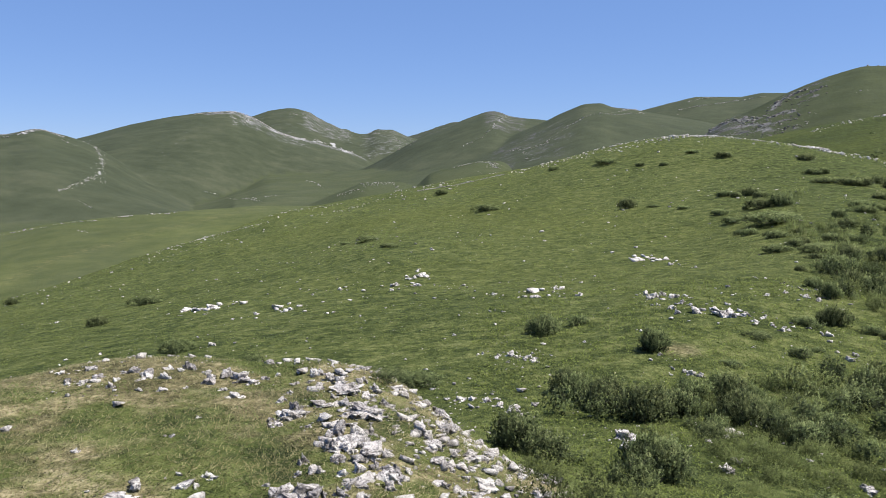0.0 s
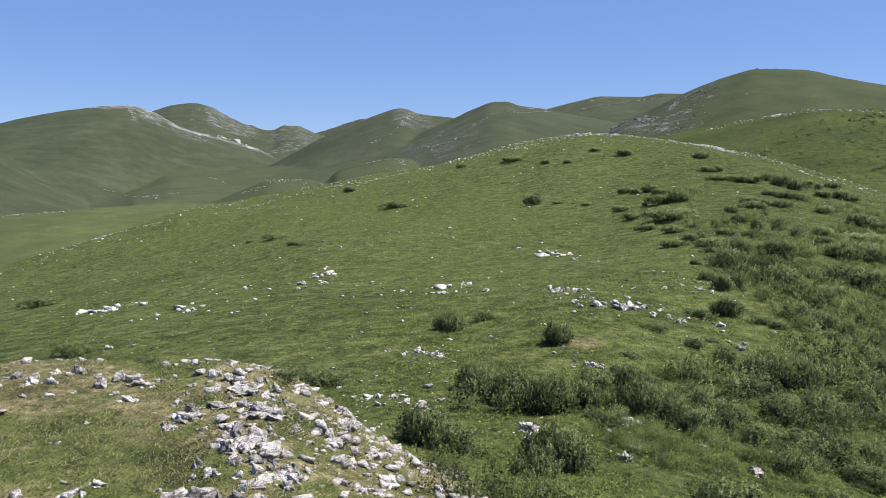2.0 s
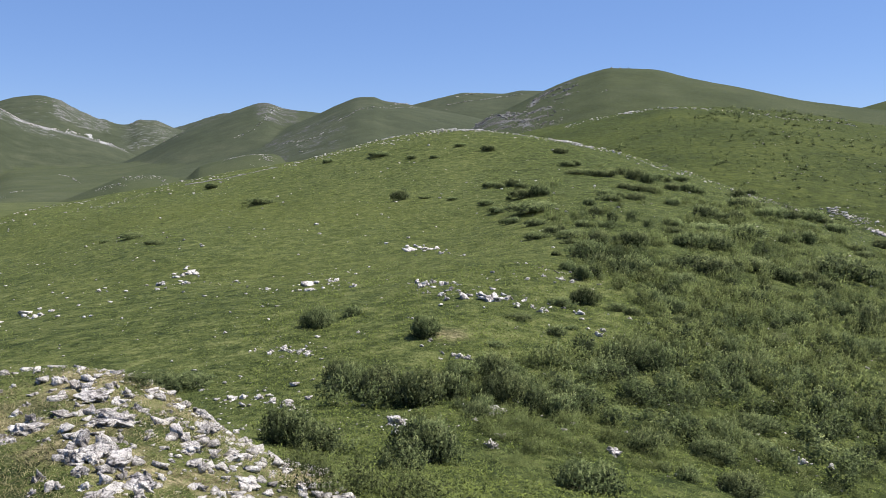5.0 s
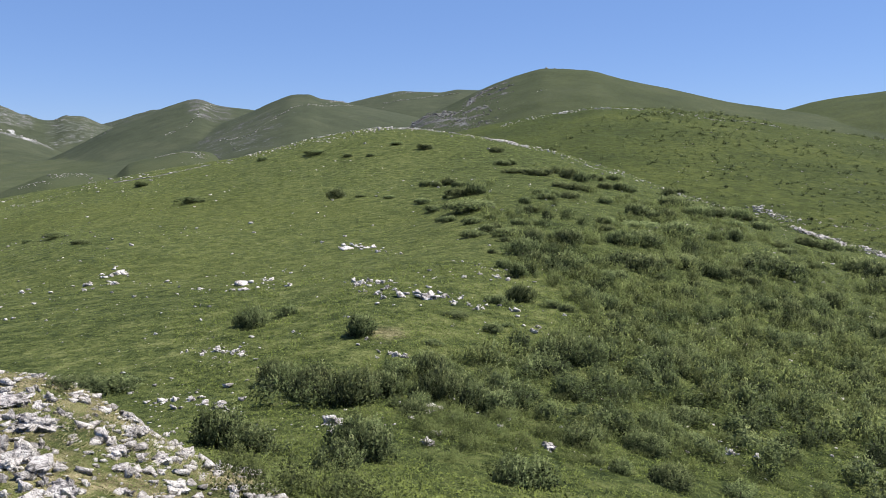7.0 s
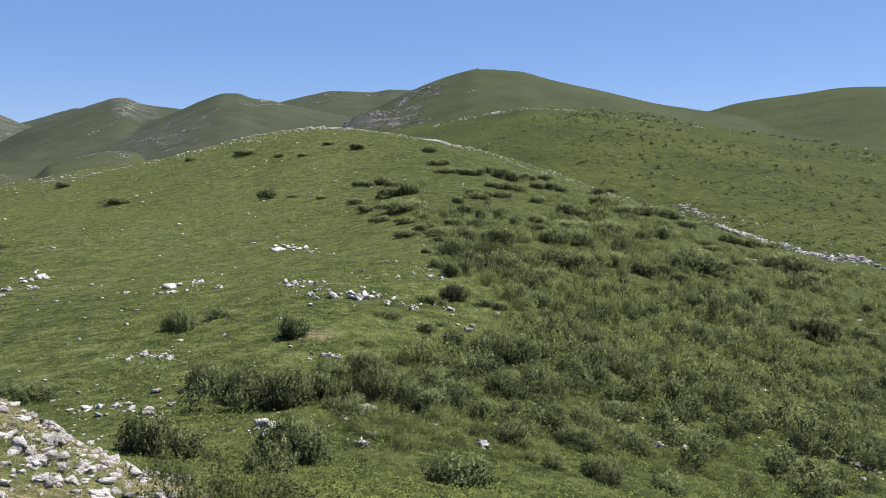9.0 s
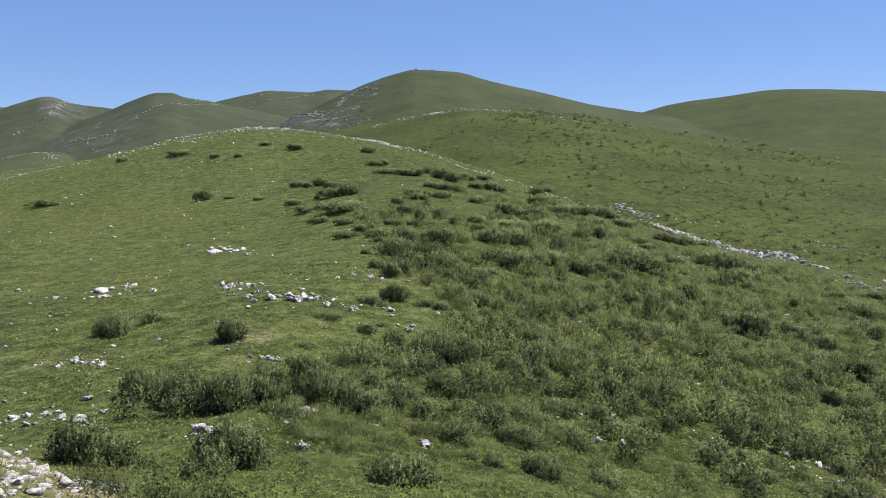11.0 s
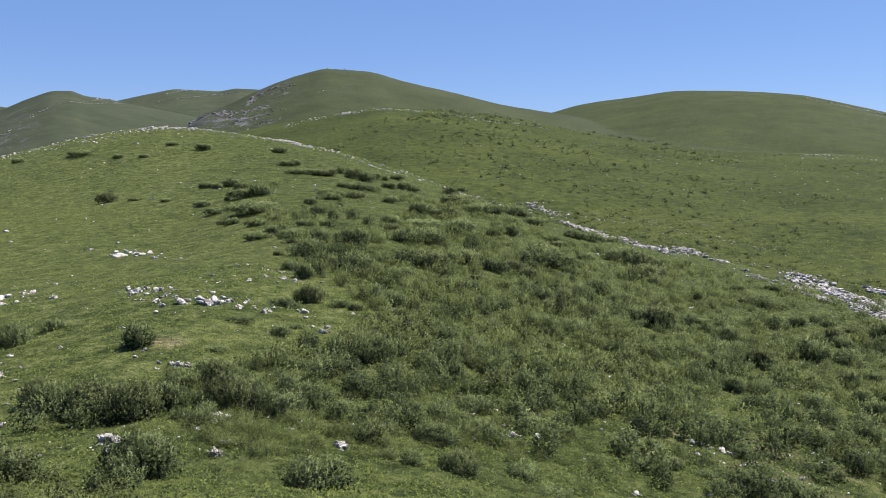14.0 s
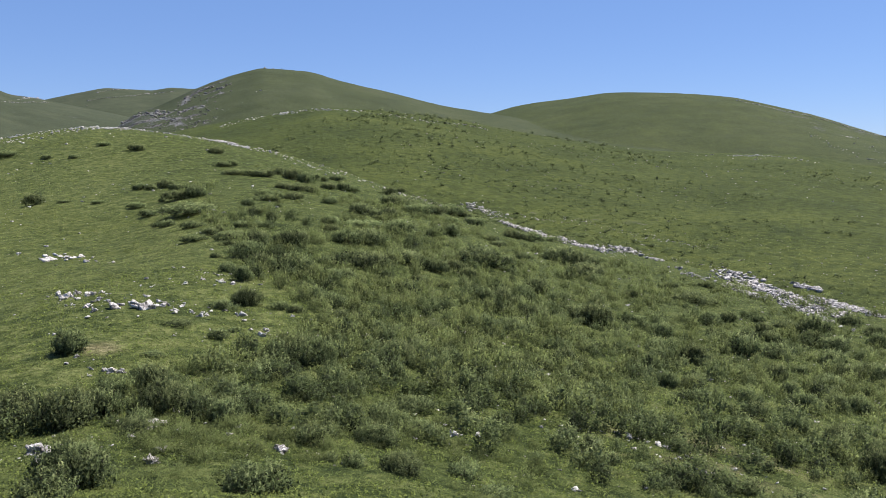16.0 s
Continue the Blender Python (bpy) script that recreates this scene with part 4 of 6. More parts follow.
shrub(18.87, 9.77, 0.38, 0.21)
shrub(22.14, 11.17, 0.45, 0.22)
shrub(25.59, 11.97, 1.14, 0.41)
shrub(23.87, 10.82, 0.59, 0.31)
shrub(21.48, 9.97, 0.85, 0.28)
shrub(17.24, 8.48, 0.78, 0.40)
shrub(16.44, 8.42, 0.33, 0.16)
shrub(15.55, 7.69, 0.39, 0.20)
shrub(18.41, 8.35, 0.64, 0.36)
shrub(15.29, 6.92, 0.60, 0.30)
shrub(19.08, 8.18, 0.75, 0.37)
shrub(21.95, 9.12, 0.53, 0.21)
shrub(24.96, 10.40, 1.09, 0.48)
shrub(16.68, 6.74, 0.32, 0.16)
shrub(13.82, 5.45, 0.93, 0.52)
shrub(9.05, 7.20, 0.37, 0.17)
shrub(9.27, 6.84, 0.31, 0.10)
shrub(9.11, 6.26, 0.30, 0.15)
shrub(10.26, 5.70, 0.53, 0.22)
shrub(15.71, 11.82, 0.35, 0.12)
shrub(9.22, 12.54, 0.70, 0.30)
shrub(6.69, 9.62, 0.32, 0.19)
shrub(7.33, 9.72, 0.66, 0.21)
shrub(6.93, 8.92, 0.61, 0.18)
shrub(5.90, 8.53, 0.75, 0.27)
shrub(5.42, 7.25, 0.65, 0.24)
shrub(4.92, 7.90, 0.25, 0.11)
shrub(5.02, 7.63, 0.33, 0.16)
shrub(6.27, 7.16, 0.51, 0.17)
shrub(5.93, 6.30, 0.47, 0.11)
shrub(8.09, 8.69, 0.16, 0.14)
shrub(8.12, 8.41, 0.16, 0.10)
shrub(9.17, 7.66, 0.36, 0.24)
shrub(13.20, 11.62, 0.47, 0.21)
shrub(6.38, 9.70, 0.37, 0.19)

# ---- boulders that stand apart ----
rock(2.79, 24.68, 0.49, 0.58)
rock(3.72, 25.36, 0.31, 0.62)
rock(3.71, 22.03, 0.24, 0.80)
rock(3.55, 25.38, 0.19, 0.75)
rock(2.59, 22.84, 0.31, 0.49)
rock(5.11, 20.43, 0.25, 0.78)
rock(5.08, 19.46, 0.27, 0.97)
rock(5.38, 19.76, 0.25, 0.94)
rock(5.49, 19.26, 0.27, 0.76)
rock(5.40, 18.34, 0.20, 0.89)
rock(5.03, 17.79, 0.20, 0.89)
rock(5.01, 17.28, 0.19, 0.89)
rock(4.87, 18.36, 0.14, 1.00)
rock(4.92, 19.25, 0.21, 0.80)
rock(5.79, 19.40, 0.15, 0.75)
rock(5.52, 18.01, 0.13, 0.83)
rock(6.02, 16.99, 0.52, 0.66)
rock(5.90, 17.59, 0.25, 0.62)
rock(6.38, 17.01, 0.27, 0.62)
rock(6.40, 16.53, 0.24, 0.56)
rock(6.72, 16.93, 0.14, 0.75)
rock(6.70, 16.00, 0.20, 0.75)
rock(6.67, 16.30, 0.13, 0.75)
rock(7.57, 15.86, 0.24, 0.76)
rock(7.18, 14.17, 0.24, 0.75)
rock(7.44, 14.51, 0.15, 0.83)
rock(3.96, 12.81, 0.18, 0.90)
rock(4.08, 12.75, 0.14, 1.00)
rock(3.90, 12.94, 0.12, 1.00)
rock(7.98, 33.16, 0.56, 0.45)
rock(8.61, 33.27, 0.46, 0.45)
rock(9.00, 32.90, 0.51, 0.56)
rock(8.54, 30.51, 0.24, 0.88)
rock(8.62, 34.28, 0.26, 0.62)
rock(8.61, 27.61, 0.17, 0.78)
rock(-1.02, 33.71, 0.46, 0.56)
rock(-0.84, 34.58, 0.36, 0.54)
rock(-1.02, 30.86, 0.42, 0.49)
rock(-1.89, 31.41, 0.38, 0.62)
rock(-1.84, 29.33, 0.18, 0.78)
rock(-4.14, 32.70, 0.35, 0.62)
rock(1.27, 14.98, 0.21, 0.83)
rock(1.57, 14.68, 0.16, 0.80)
rock(1.04, 14.92, 0.14, 0.94)
rock(1.62, 14.12, 0.15, 0.71)
rock(0.75, 15.35, 0.09, 0.94)
rock(1.17, 14.37, 0.11, 0.75)
rock(0.24, 17.56, 0.11, 0.94)
rock(2.00, 8.73, 0.20, 1.00)
rock(3.56, 9.94, 0.25, 0.45)
rock(2.96, 8.30, 0.18, 0.72)
rock(4.45, 8.24, 0.21, 0.62)
rock(5.87, 12.48, 0.08, 0.94)
rock(7.71, 13.65, 0.11, 0.97)
rock(3.75, 13.87, 0.11, 1.00)
rock(2.72, 15.45, 0.10, 0.94)
rock(12.40, 15.44, 0.21, 0.71)
rock(7.35, 8.66, 0.16, 0.83)
rock(7.73, 8.55, 0.13, 0.89)
rock(9.40, 8.33, 0.14, 0.89)
rock(11.57, 11.35, 0.25, 0.50)
rock(7.73, 9.95, 0.10, 0.75)
rock(9.34, 13.83, 0.13, 0.88)
rock(7.78, 19.47, 0.19, 0.62)
rock(8.45, 19.95, 0.23, 0.54)
rock(8.78, 19.59, 0.23, 0.62)
rock(8.92, 19.17, 0.22, 0.62)
rock(8.60, 15.53, 0.13, 0.75)
rock(9.17, 14.61, 0.13, 0.88)
rock(8.12, 13.72, 0.17, 0.54)
rock(6.29, 14.46, 0.10, 0.78)
rock(5.61, 14.54, 0.09, 0.78)
rock(-0.26, 13.20, 0.16, 0.70)
rock(-10.22, 32.20, 0.61, 0.47)
rock(-9.65, 31.80, 0.55, 0.51)
rock(-8.93, 31.62, 0.55, 0.57)
rock(-9.17, 31.29, 0.35, 0.62)
rock(-8.95, 32.50, 0.25, 0.88)
rock(-5.85, 28.47, 0.44, 0.69)
rock(-5.20, 26.64, 0.33, 0.62)
rock(-5.06, 26.92, 0.25, 0.73)
rock(-1.14, 33.38, 0.35, 0.71)
rock(-0.92, 33.84, 0.36, 0.62)
rock(-1.87, 32.01, 0.24, 0.62)
rock(-0.95, 31.02, 0.28, 0.62)
rock(-5.62, 19.56, 0.22, 0.80)
rock(1.22, 14.91, 0.16, 0.80)
rock(1.49, 14.55, 0.16, 0.71)
rock(0.99, 14.70, 0.11, 0.88)
rock(1.62, 14.31, 0.13, 0.83)
rock(0.74, 29.68, 0.22, 0.75)
rock(5.93, 48.61, 0.37, 0.62)
rock(7.76, 37.13, 0.28, 0.62)
rock(1.61, 25.35, 0.19, 0.75)
rock(3.64, 10.13, 0.28, 0.45)
rock(3.02, 8.47, 0.17, 0.62)
rock(4.50, 8.39, 0.19, 0.58)
rock(4.06, 10.46, 0.09, 0.88)
rock(2.10, 9.23, 0.27, 0.83)
rock(9.44, 8.45, 0.12, 0.94)
rock(10.41, 7.93, 0.22, 0.57)
rock(10.61, 7.54, 0.20, 0.50)
rock(10.64, 7.35, 0.18, 0.56)
rock(12.83, 7.95, 0.12, 1.00)
rock(10.19, 6.45, 0.19, 0.62)
rock(10.58, 7.00, 0.12, 0.73)
rock(7.49, 6.47, 0.16, 0.56)
rock(7.40, 8.73, 0.14, 0.70)
rock(11.73, 11.60, 0.23, 0.49)
rock(10.97, 6.43, 0.12, 0.83)

# ---- ledges of bedrock on the knoll ----
LEDGE = dict(group="bedrock ledges on the knoll", label="low pale limestone ledge breaking through the knoll turf", sunk=0.5)
rock(-0.718, 5.528, 0.329, 0.35, **LEDGE)
rock(-0.503, 4.937, 0.323, 0.40, **LEDGE)
rock(-0.567, 4.336, 0.312, 0.46, **LEDGE)
rock(-0.397, 4.333, 0.263, 0.55, **LEDGE)
rock(-0.916, 4.901, 0.243, 0.53, **LEDGE)
rock(-0.598, 3.735, 0.381, 0.35, **LEDGE)
rock(-0.270, 4.020, 0.157, 0.90, **LEDGE)
rock(-0.015, 5.240, 0.228, 0.45, **LEDGE)
rock(-0.063, 4.702, 0.206, 0.45, **LEDGE)
rock(-1.438, 5.760, 0.190, 0.40, **LEDGE)
rock(-2.080, 5.654, 0.193, 0.40, **LEDGE)
rock(0.155, 4.745, 0.157, 0.35, **LEDGE)
rock(-0.812, 5.129, 0.224, 0.39, **LEDGE)
rock(0.234, 4.313, 0.169, 0.45, **LEDGE)
rock(-0.400, 3.891, 0.218, 0.48, **LEDGE)

# ---- the broken limestone of the knoll ----
KNOLL = dict(group="broken limestone on the knoll", label="rough pale limestone block jutting from the knoll", sunk=0.44)
rock(-1.478, 3.784, 0.124, 0.83, **KNOLL)
rock(-1.233, 3.804, 0.136, 0.52, **KNOLL)
rock(-1.166, 3.910, 0.104, 0.61, **KNOLL)
rock(-1.503, 3.663, 0.168, 0.46, **KNOLL)
rock(-1.571, 4.482, 0.032, 0.86, **KNOLL)
rock(-1.519, 4.468, 0.055, 0.66, **KNOLL)
rock(-1.948, 4.201, 0.062, 0.65, **KNOLL)
rock(-1.490, 4.848, 0.050, 0.77, **KNOLL)
rock(-2.040, 5.362, 0.066, 0.66, **KNOLL)
rock(-1.387, 5.320, 0.136, 0.54, **KNOLL)
rock(-2.778, 5.809, 0.073, 0.66, **KNOLL)
rock(-2.577, 5.914, 0.137, 0.45, **KNOLL)
rock(-2.432, 5.666, 0.091, 0.89, **KNOLL)
rock(-2.470, 5.524, 0.129, 0.53, **KNOLL)
rock(-2.241, 5.392, 0.077, 1.50, **KNOLL)
rock(-2.284, 5.595, 0.069, 0.82, **KNOLL)
rock(-2.273, 5.826, 0.163, 0.72, **KNOLL)
rock(-2.102, 5.716, 0.139, 0.90, **KNOLL)
rock(-1.974, 5.671, 0.108, 0.94, **KNOLL)
rock(-2.029, 5.954, 0.092, 0.89, **KNOLL)
rock(-1.887, 5.969, 0.123, 0.96, **KNOLL)
rock(-1.934, 5.894, 0.071, 0.82, **KNOLL)
rock(-1.657, 5.647, 0.116, 1.34, **KNOLL)
rock(-1.733, 5.873, 0.080, 0.72, **KNOLL)
rock(-1.586, 5.862, 0.149, 0.84, **KNOLL)
rock(-1.470, 5.811, 0.167, 0.81, **KNOLL)
rock(-1.344, 5.704, 0.144, 0.61, **KNOLL)
rock(-1.297, 5.858, 0.069, 0.82, **KNOLL)
rock(-1.234, 5.959, 0.070, 0.66, **KNOLL)
rock(-1.512, 5.505, 0.094, 0.46, **KNOLL)
rock(-1.896, 5.385, 0.094, 0.45, **KNOLL)
rock(-1.757, 5.485, 0.066, 0.57, **KNOLL)
rock(-0.929, 5.885, 0.117, 1.05, **KNOLL)
rock(-0.831, 5.777, 0.125, 1.06, **KNOLL)
rock(-0.737, 5.678, 0.132, 0.99, **KNOLL)
rock(-0.649, 5.606, 0.111, 0.86, **KNOLL)
rock(-0.861, 5.571, 0.111, 0.77, **KNOLL)
rock(-0.583, 5.741, 0.123, 0.80, **KNOLL)
rock(-0.482, 5.601, 0.111, 0.96, **KNOLL)
rock(-0.513, 5.415, 0.117, 0.71, **KNOLL)
rock(-0.547, 5.023, 0.193, 0.75, **KNOLL)
rock(-0.441, 5.021, 0.125, 0.92, **KNOLL)
rock(-0.632, 5.137, 0.128, 0.84, **KNOLL)
rock(-0.730, 5.327, 0.080, 0.89, **KNOLL)
rock(-0.389, 5.291, 0.097, 0.84, **KNOLL)
rock(-0.945, 5.062, 0.111, 1.15, **KNOLL)
rock(-0.953, 4.877, 0.116, 0.90, **KNOLL)
rock(-0.991, 4.756, 0.137, 0.54, **KNOLL)
rock(-0.888, 4.898, 0.083, 1.03, **KNOLL)
rock(-1.056, 5.260, 0.089, 0.92, **KNOLL)
rock(-1.037, 5.458, 0.073, 0.86, **KNOLL)
rock(-1.049, 4.841, 0.066, 0.86, **KNOLL)
rock(-0.660, 4.451, 0.098, 1.33, **KNOLL)
rock(-0.591, 4.528, 0.137, 1.41, **KNOLL)
rock(-0.493, 4.506, 0.152, 1.15, **KNOLL)
rock(-0.422, 4.615, 0.108, 0.99, **KNOLL)
rock(-0.607, 4.294, 0.102, 1.48, **KNOLL)
rock(-0.527, 4.310, 0.124, 1.01, **KNOLL)
rock(-0.450, 4.397, 0.111, 1.00, **KNOLL)
rock(-0.547, 4.128, 0.092, 0.97, **KNOLL)
rock(-0.729, 4.810, 0.097, 0.96, **KNOLL)
rock(-0.789, 4.658, 0.055, 0.82, **KNOLL)
rock(-0.716, 4.122, 0.085, 1.50, **KNOLL)
rock(-0.639, 4.003, 0.089, 0.97, **KNOLL)
rock(-0.734, 3.976, 0.062, 0.89, **KNOLL)
rock(-0.506, 3.965, 0.082, 0.96, **KNOLL)
rock(-0.429, 4.040, 0.090, 1.24, **KNOLL)
rock(-0.350, 4.125, 0.098, 1.15, **KNOLL)
rock(-0.262, 4.040, 0.110, 1.50, **KNOLL)
rock(-0.190, 4.169, 0.064, 1.02, **KNOLL)
rock(-0.266, 3.885, 0.087, 1.06, **KNOLL)
rock(-0.763, 3.761, 0.151, 0.75, **KNOLL)
rock(-0.679, 3.739, 0.117, 0.83, **KNOLL)
rock(-0.594, 3.710, 0.129, 0.86, **KNOLL)
rock(-0.488, 3.712, 0.096, 1.15, **KNOLL)
rock(-0.384, 3.733, 0.084, 0.88, **KNOLL)
rock(-0.868, 3.870, 0.054, 0.72, **KNOLL)
rock(-0.460, 3.807, 0.066, 1.50, **KNOLL)
rock(-0.136, 4.926, 0.140, 1.22, **KNOLL)
rock(-0.082, 4.804, 0.121, 0.84, **KNOLL)
rock(-0.037, 5.813, 0.174, 0.89, **KNOLL)
rock(-0.177, 5.681, 0.104, 0.63, **KNOLL)
rock(-0.079, 4.628, 0.101, 0.71, **KNOLL)
rock(0.021, 4.928, 0.091, 0.63, **KNOLL)
rock(-0.029, 4.465, 0.128, 0.68, **KNOLL)
rock(-0.242, 5.351, 0.071, 0.72, **KNOLL)
rock(0.261, 11.916, 0.276, 0.66, **KNOLL)
rock(0.429, 11.916, 0.177, 0.77, **KNOLL)
rock(0.611, 11.690, 0.232, 0.57, **KNOLL)
rock(0.812, 11.371, 0.227, 0.57, **KNOLL)
rock(0.948, 11.074, 0.277, 0.54, **KNOLL)
rock(1.067, 10.920, 0.164, 0.64, **KNOLL)
rock(0.064, 5.679, 0.104, 0.73, **KNOLL)
rock(0.246, 8.467, 0.099, 0.82, **KNOLL)
rock(0.160, 4.881, 0.124, 0.46, **KNOLL)
rock(0.275, 5.088, 0.060, 0.82, **KNOLL)
rock(0.351, 4.876, 0.083, 0.46, **KNOLL)
rock(0.376, 5.508, 0.065, 0.74, **KNOLL)
rock(0.218, 4.294, 0.066, 1.50, **KNOLL)
rock(-0.012, 4.138, 0.106, 0.61, **KNOLL)
rock(0.090, 4.082, 0.091, 0.62, **KNOLL)
rock(0.050, 4.395, 0.060, 0.65, **KNOLL)
rock(0.164, 4.518, 0.054, 0.66, **KNOLL)
rock(-0.288, 4.844, 0.057, 0.74, **KNOLL)
rock(-0.193, 4.601, 0.062, 0.72, **KNOLL)
rock(-0.155, 4.434, 0.052, 0.66, **KNOLL)
rock(0.361, 7.690, 0.091, 0.74, **KNOLL)
rock(0.385, 4.655, 0.056, 0.74, **KNOLL)
rock(0.520, 4.431, 0.100, 0.97, **KNOLL)


# ---- what nobody could count: stones, heath and grass ----
def in_sector(n, rng, near, far, power=0.0, low=-31.0, high=70.0):
    """Places in the wedge of land ahead of the lookout; power 0 spreads them evenly over the log of the distance."""
    u = rng.uniform(0, 1, n)
    r = near * (far / near) ** u if power == 0 else (near**power + u * (far**power - near**power)) ** (1 / power)
    b = np.radians(rng.uniform(low, high, n))
    return np.sin(b) * r, np.cos(b) * r


def scattered_stones(name, x, y, sizes, rng, label, level=1, material=ROCK):
    shapes = [boulder_shape(0, 300 + k, 0.12, level) for k in range(6)]
    z = ground_z(x, y)
    verts, faces, first = [], [], 0
    for k in range(len(x)):
        v, f = shapes[k % 6]
        a = rng.uniform(0, 6.28)
        c, s = math.cos(a), math.sin(a)
        v = v * sizes[k] * (1, 1, rng.uniform(0.5, 1.1))
        verts.append(np.stack([c * v[:, 0] - s * v[:, 1] + x[k], s * v[:, 0] + c * v[:, 1] + y[k], v[:, 2] + z[k] + 0.12 * sizes[k]], 1))
        faces.append(f + first)
        first += len(v)
    return tagged(new(name, mesh_from(name, np.concatenate(verts), np.concatenate(faces), material)), label, "stones", kind="stuff")


def leafy_cover(name, x, y, length, rng, material, label, category, leaves=5, width=0.2, spread=0.45, lean=0.3, lift=0.0, lit=1.0, tone=0.5):
    z = ground_z(x, y) + lift
    n = len(x)
    aims = np.stack([rng.normal(0, lean, n), rng.normal(0, lean, n), np.ones(n)], 1)
    v, f, ends = shoots_on(np.stack([x, y, z - 0.01], 1), aims, length, rng, leaves, width, spread)
    per = len(v) // n
    ends = ends * np.repeat(np.broadcast_to(lit, n), per)
    facing = np.repeat(aims + rng.normal(0, 0.3, (n, 3)), per, 0)
    facing /= np.linalg.norm(facing, axis=1, keepdims=True)
    return tagged(new(name, mesh_from(name, v, f, material, ends, np.repeat(np.broadcast_to(tone, n), per), facing)), label, category, kind="stuff")


def blades(name, x, y, height, width, rng, material, label, each=5, foot=0.2):
    """Tufts of grass: a narrow leaf leaning its own way."""
    x, y, height, width = (np.repeat(v, each) for v in (x, y, height, width))
    n = len(x)
    x, y = x + rng.normal(0, 1, n) * height * 0.45, y + rng.normal(0, 1, n) * height * 0.45
    z = ground_z(x, y) - 0.008
    a, lean = rng.uniform(0, 6.283, n), rng.uniform(0.7, 1.9, n)
    height = height * rng.uniform(0.5, 1.2, n)
    out = np.stack([np.cos(a), np.sin(a), 0 * a], 1)
    across = np.stack([-np.sin(a), np.cos(a), 0 * a], 1) * (width / 2)[:, None]
    root = np.stack([x, y, z], 1)
    tip = root + out * (height * lean)[:, None] + np.stack([0 * a, 0 * a, height * (1 - 0.42 * lean)], 1)
    verts = np.stack([root - across, root + across, tip], 1).reshape(-1, 3)
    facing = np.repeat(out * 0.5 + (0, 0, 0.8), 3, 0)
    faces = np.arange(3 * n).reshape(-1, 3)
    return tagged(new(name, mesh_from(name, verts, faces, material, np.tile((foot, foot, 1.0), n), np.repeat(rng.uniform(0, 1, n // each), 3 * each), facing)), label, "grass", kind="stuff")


rng = np.random.RandomState(11)


def mounds(name, x, y, widths, heights, shapes, material, label, category, lit=1.0):
    """Many low leafy mounds joined into one cover, each turned, sized and toned by itself."""
    z = ground_z(x, y)
    verts, faces, tips, tones, turned, first = [], [], [], [], [], 0
    for k in range(len(x)):
        (v, f, ends, own, facing), wide, high = shapes[k % len(shapes)]
        a = rng.uniform(0, 6.28)
        c, n = math.cos(a), math.sin(a)
        v = v * (widths[k] / wide, widths[k] / wide * rng.uniform(0.6, 1.0), heights[k] / high)
        verts.append(np.stack([c * v[:, 0] - n * v[:, 1] + x[k], n * v[:, 0] + c * v[:, 1] + y[k], v[:, 2] + z[k] - 0.02], 1))
        faces.append(f + first)
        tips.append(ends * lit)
        tones.append(0.2 * own + 0.8 * rng.uniform(0, 1))
        turned.append(np.stack([c * facing[:, 0] - n * facing[:, 1], n * facing[:, 0] + c * facing[:, 1], facing[:, 2]], 1))
        first += len(v)
    me = mesh_from(name, np.concatenate(verts), np.concatenate(faces), material, np.concatenate(tips), np.concatenate(tones), np.concatenate(turned))
    return tagged(new(name, me), label, category, kind="stuff")


# thickets of lower shrubs between them, too many to count
LOW_SHRUBS = [(shrub_shape(0.6, 0.34, 62, 400 + k, 0.13, 3, 1.4, 3)[0], 0.66, 0.38) for k in range(6)]
LOW_HEATH = [(shrub_shape(0.45, 0.22, 30, 420 + k, 0.10, 3, 1.5, 3)[0], 0.5, 0.26) for k in range(8)]
FINE_HEATH = [(shrub_shape(0.45, 0.22, 80, 440 + k, 0.068, 3, 1.0, 3)[0], 0.5, 0.26) for k in range(8)]
SMALL_CUSHIONS = [(shrub_shape(0.4, 0.22, 6, 480 + k, 0.28, 2, 2.0, 2)[0], 0.7, 0.36) for k in range(6)]
FAR_BUSHES = [(shrub_shape(0.45, 0.25, 12, 460 + k, 0.26, 2, 2.2, 2)[0], 0.7, 0.36) for k in range(6)]
x, y = in_sector(4000, rng, 6.5, 42, 0, 6, 70)
keep = (heath_cover(x, y) > 0.5) & (np.hypot(x, y) > 10.5) & (rough(x, y, 3, 62, 3) > rng.uniform(-0.45, 0.5, len(x)) + 0.02 * np.maximum(np.hypot(x, y) - 24, 0))
x, y = x[keep][:560], y[keep][:560]
w = rng.uniform(0.3, 0.75, len(x)) * (0.8 + 0.011 * np.hypot(x, y))
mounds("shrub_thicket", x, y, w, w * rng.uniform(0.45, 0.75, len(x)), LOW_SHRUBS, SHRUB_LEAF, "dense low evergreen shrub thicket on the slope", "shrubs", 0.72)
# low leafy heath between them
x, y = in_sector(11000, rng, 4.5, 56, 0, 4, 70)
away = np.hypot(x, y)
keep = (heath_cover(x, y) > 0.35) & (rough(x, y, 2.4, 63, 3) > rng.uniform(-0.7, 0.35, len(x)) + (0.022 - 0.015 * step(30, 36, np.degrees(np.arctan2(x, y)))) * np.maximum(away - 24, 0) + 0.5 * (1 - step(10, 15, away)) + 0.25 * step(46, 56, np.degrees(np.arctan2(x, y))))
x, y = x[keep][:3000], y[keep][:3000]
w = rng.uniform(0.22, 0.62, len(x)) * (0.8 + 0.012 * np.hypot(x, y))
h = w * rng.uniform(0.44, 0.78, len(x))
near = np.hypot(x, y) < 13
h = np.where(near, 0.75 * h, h)
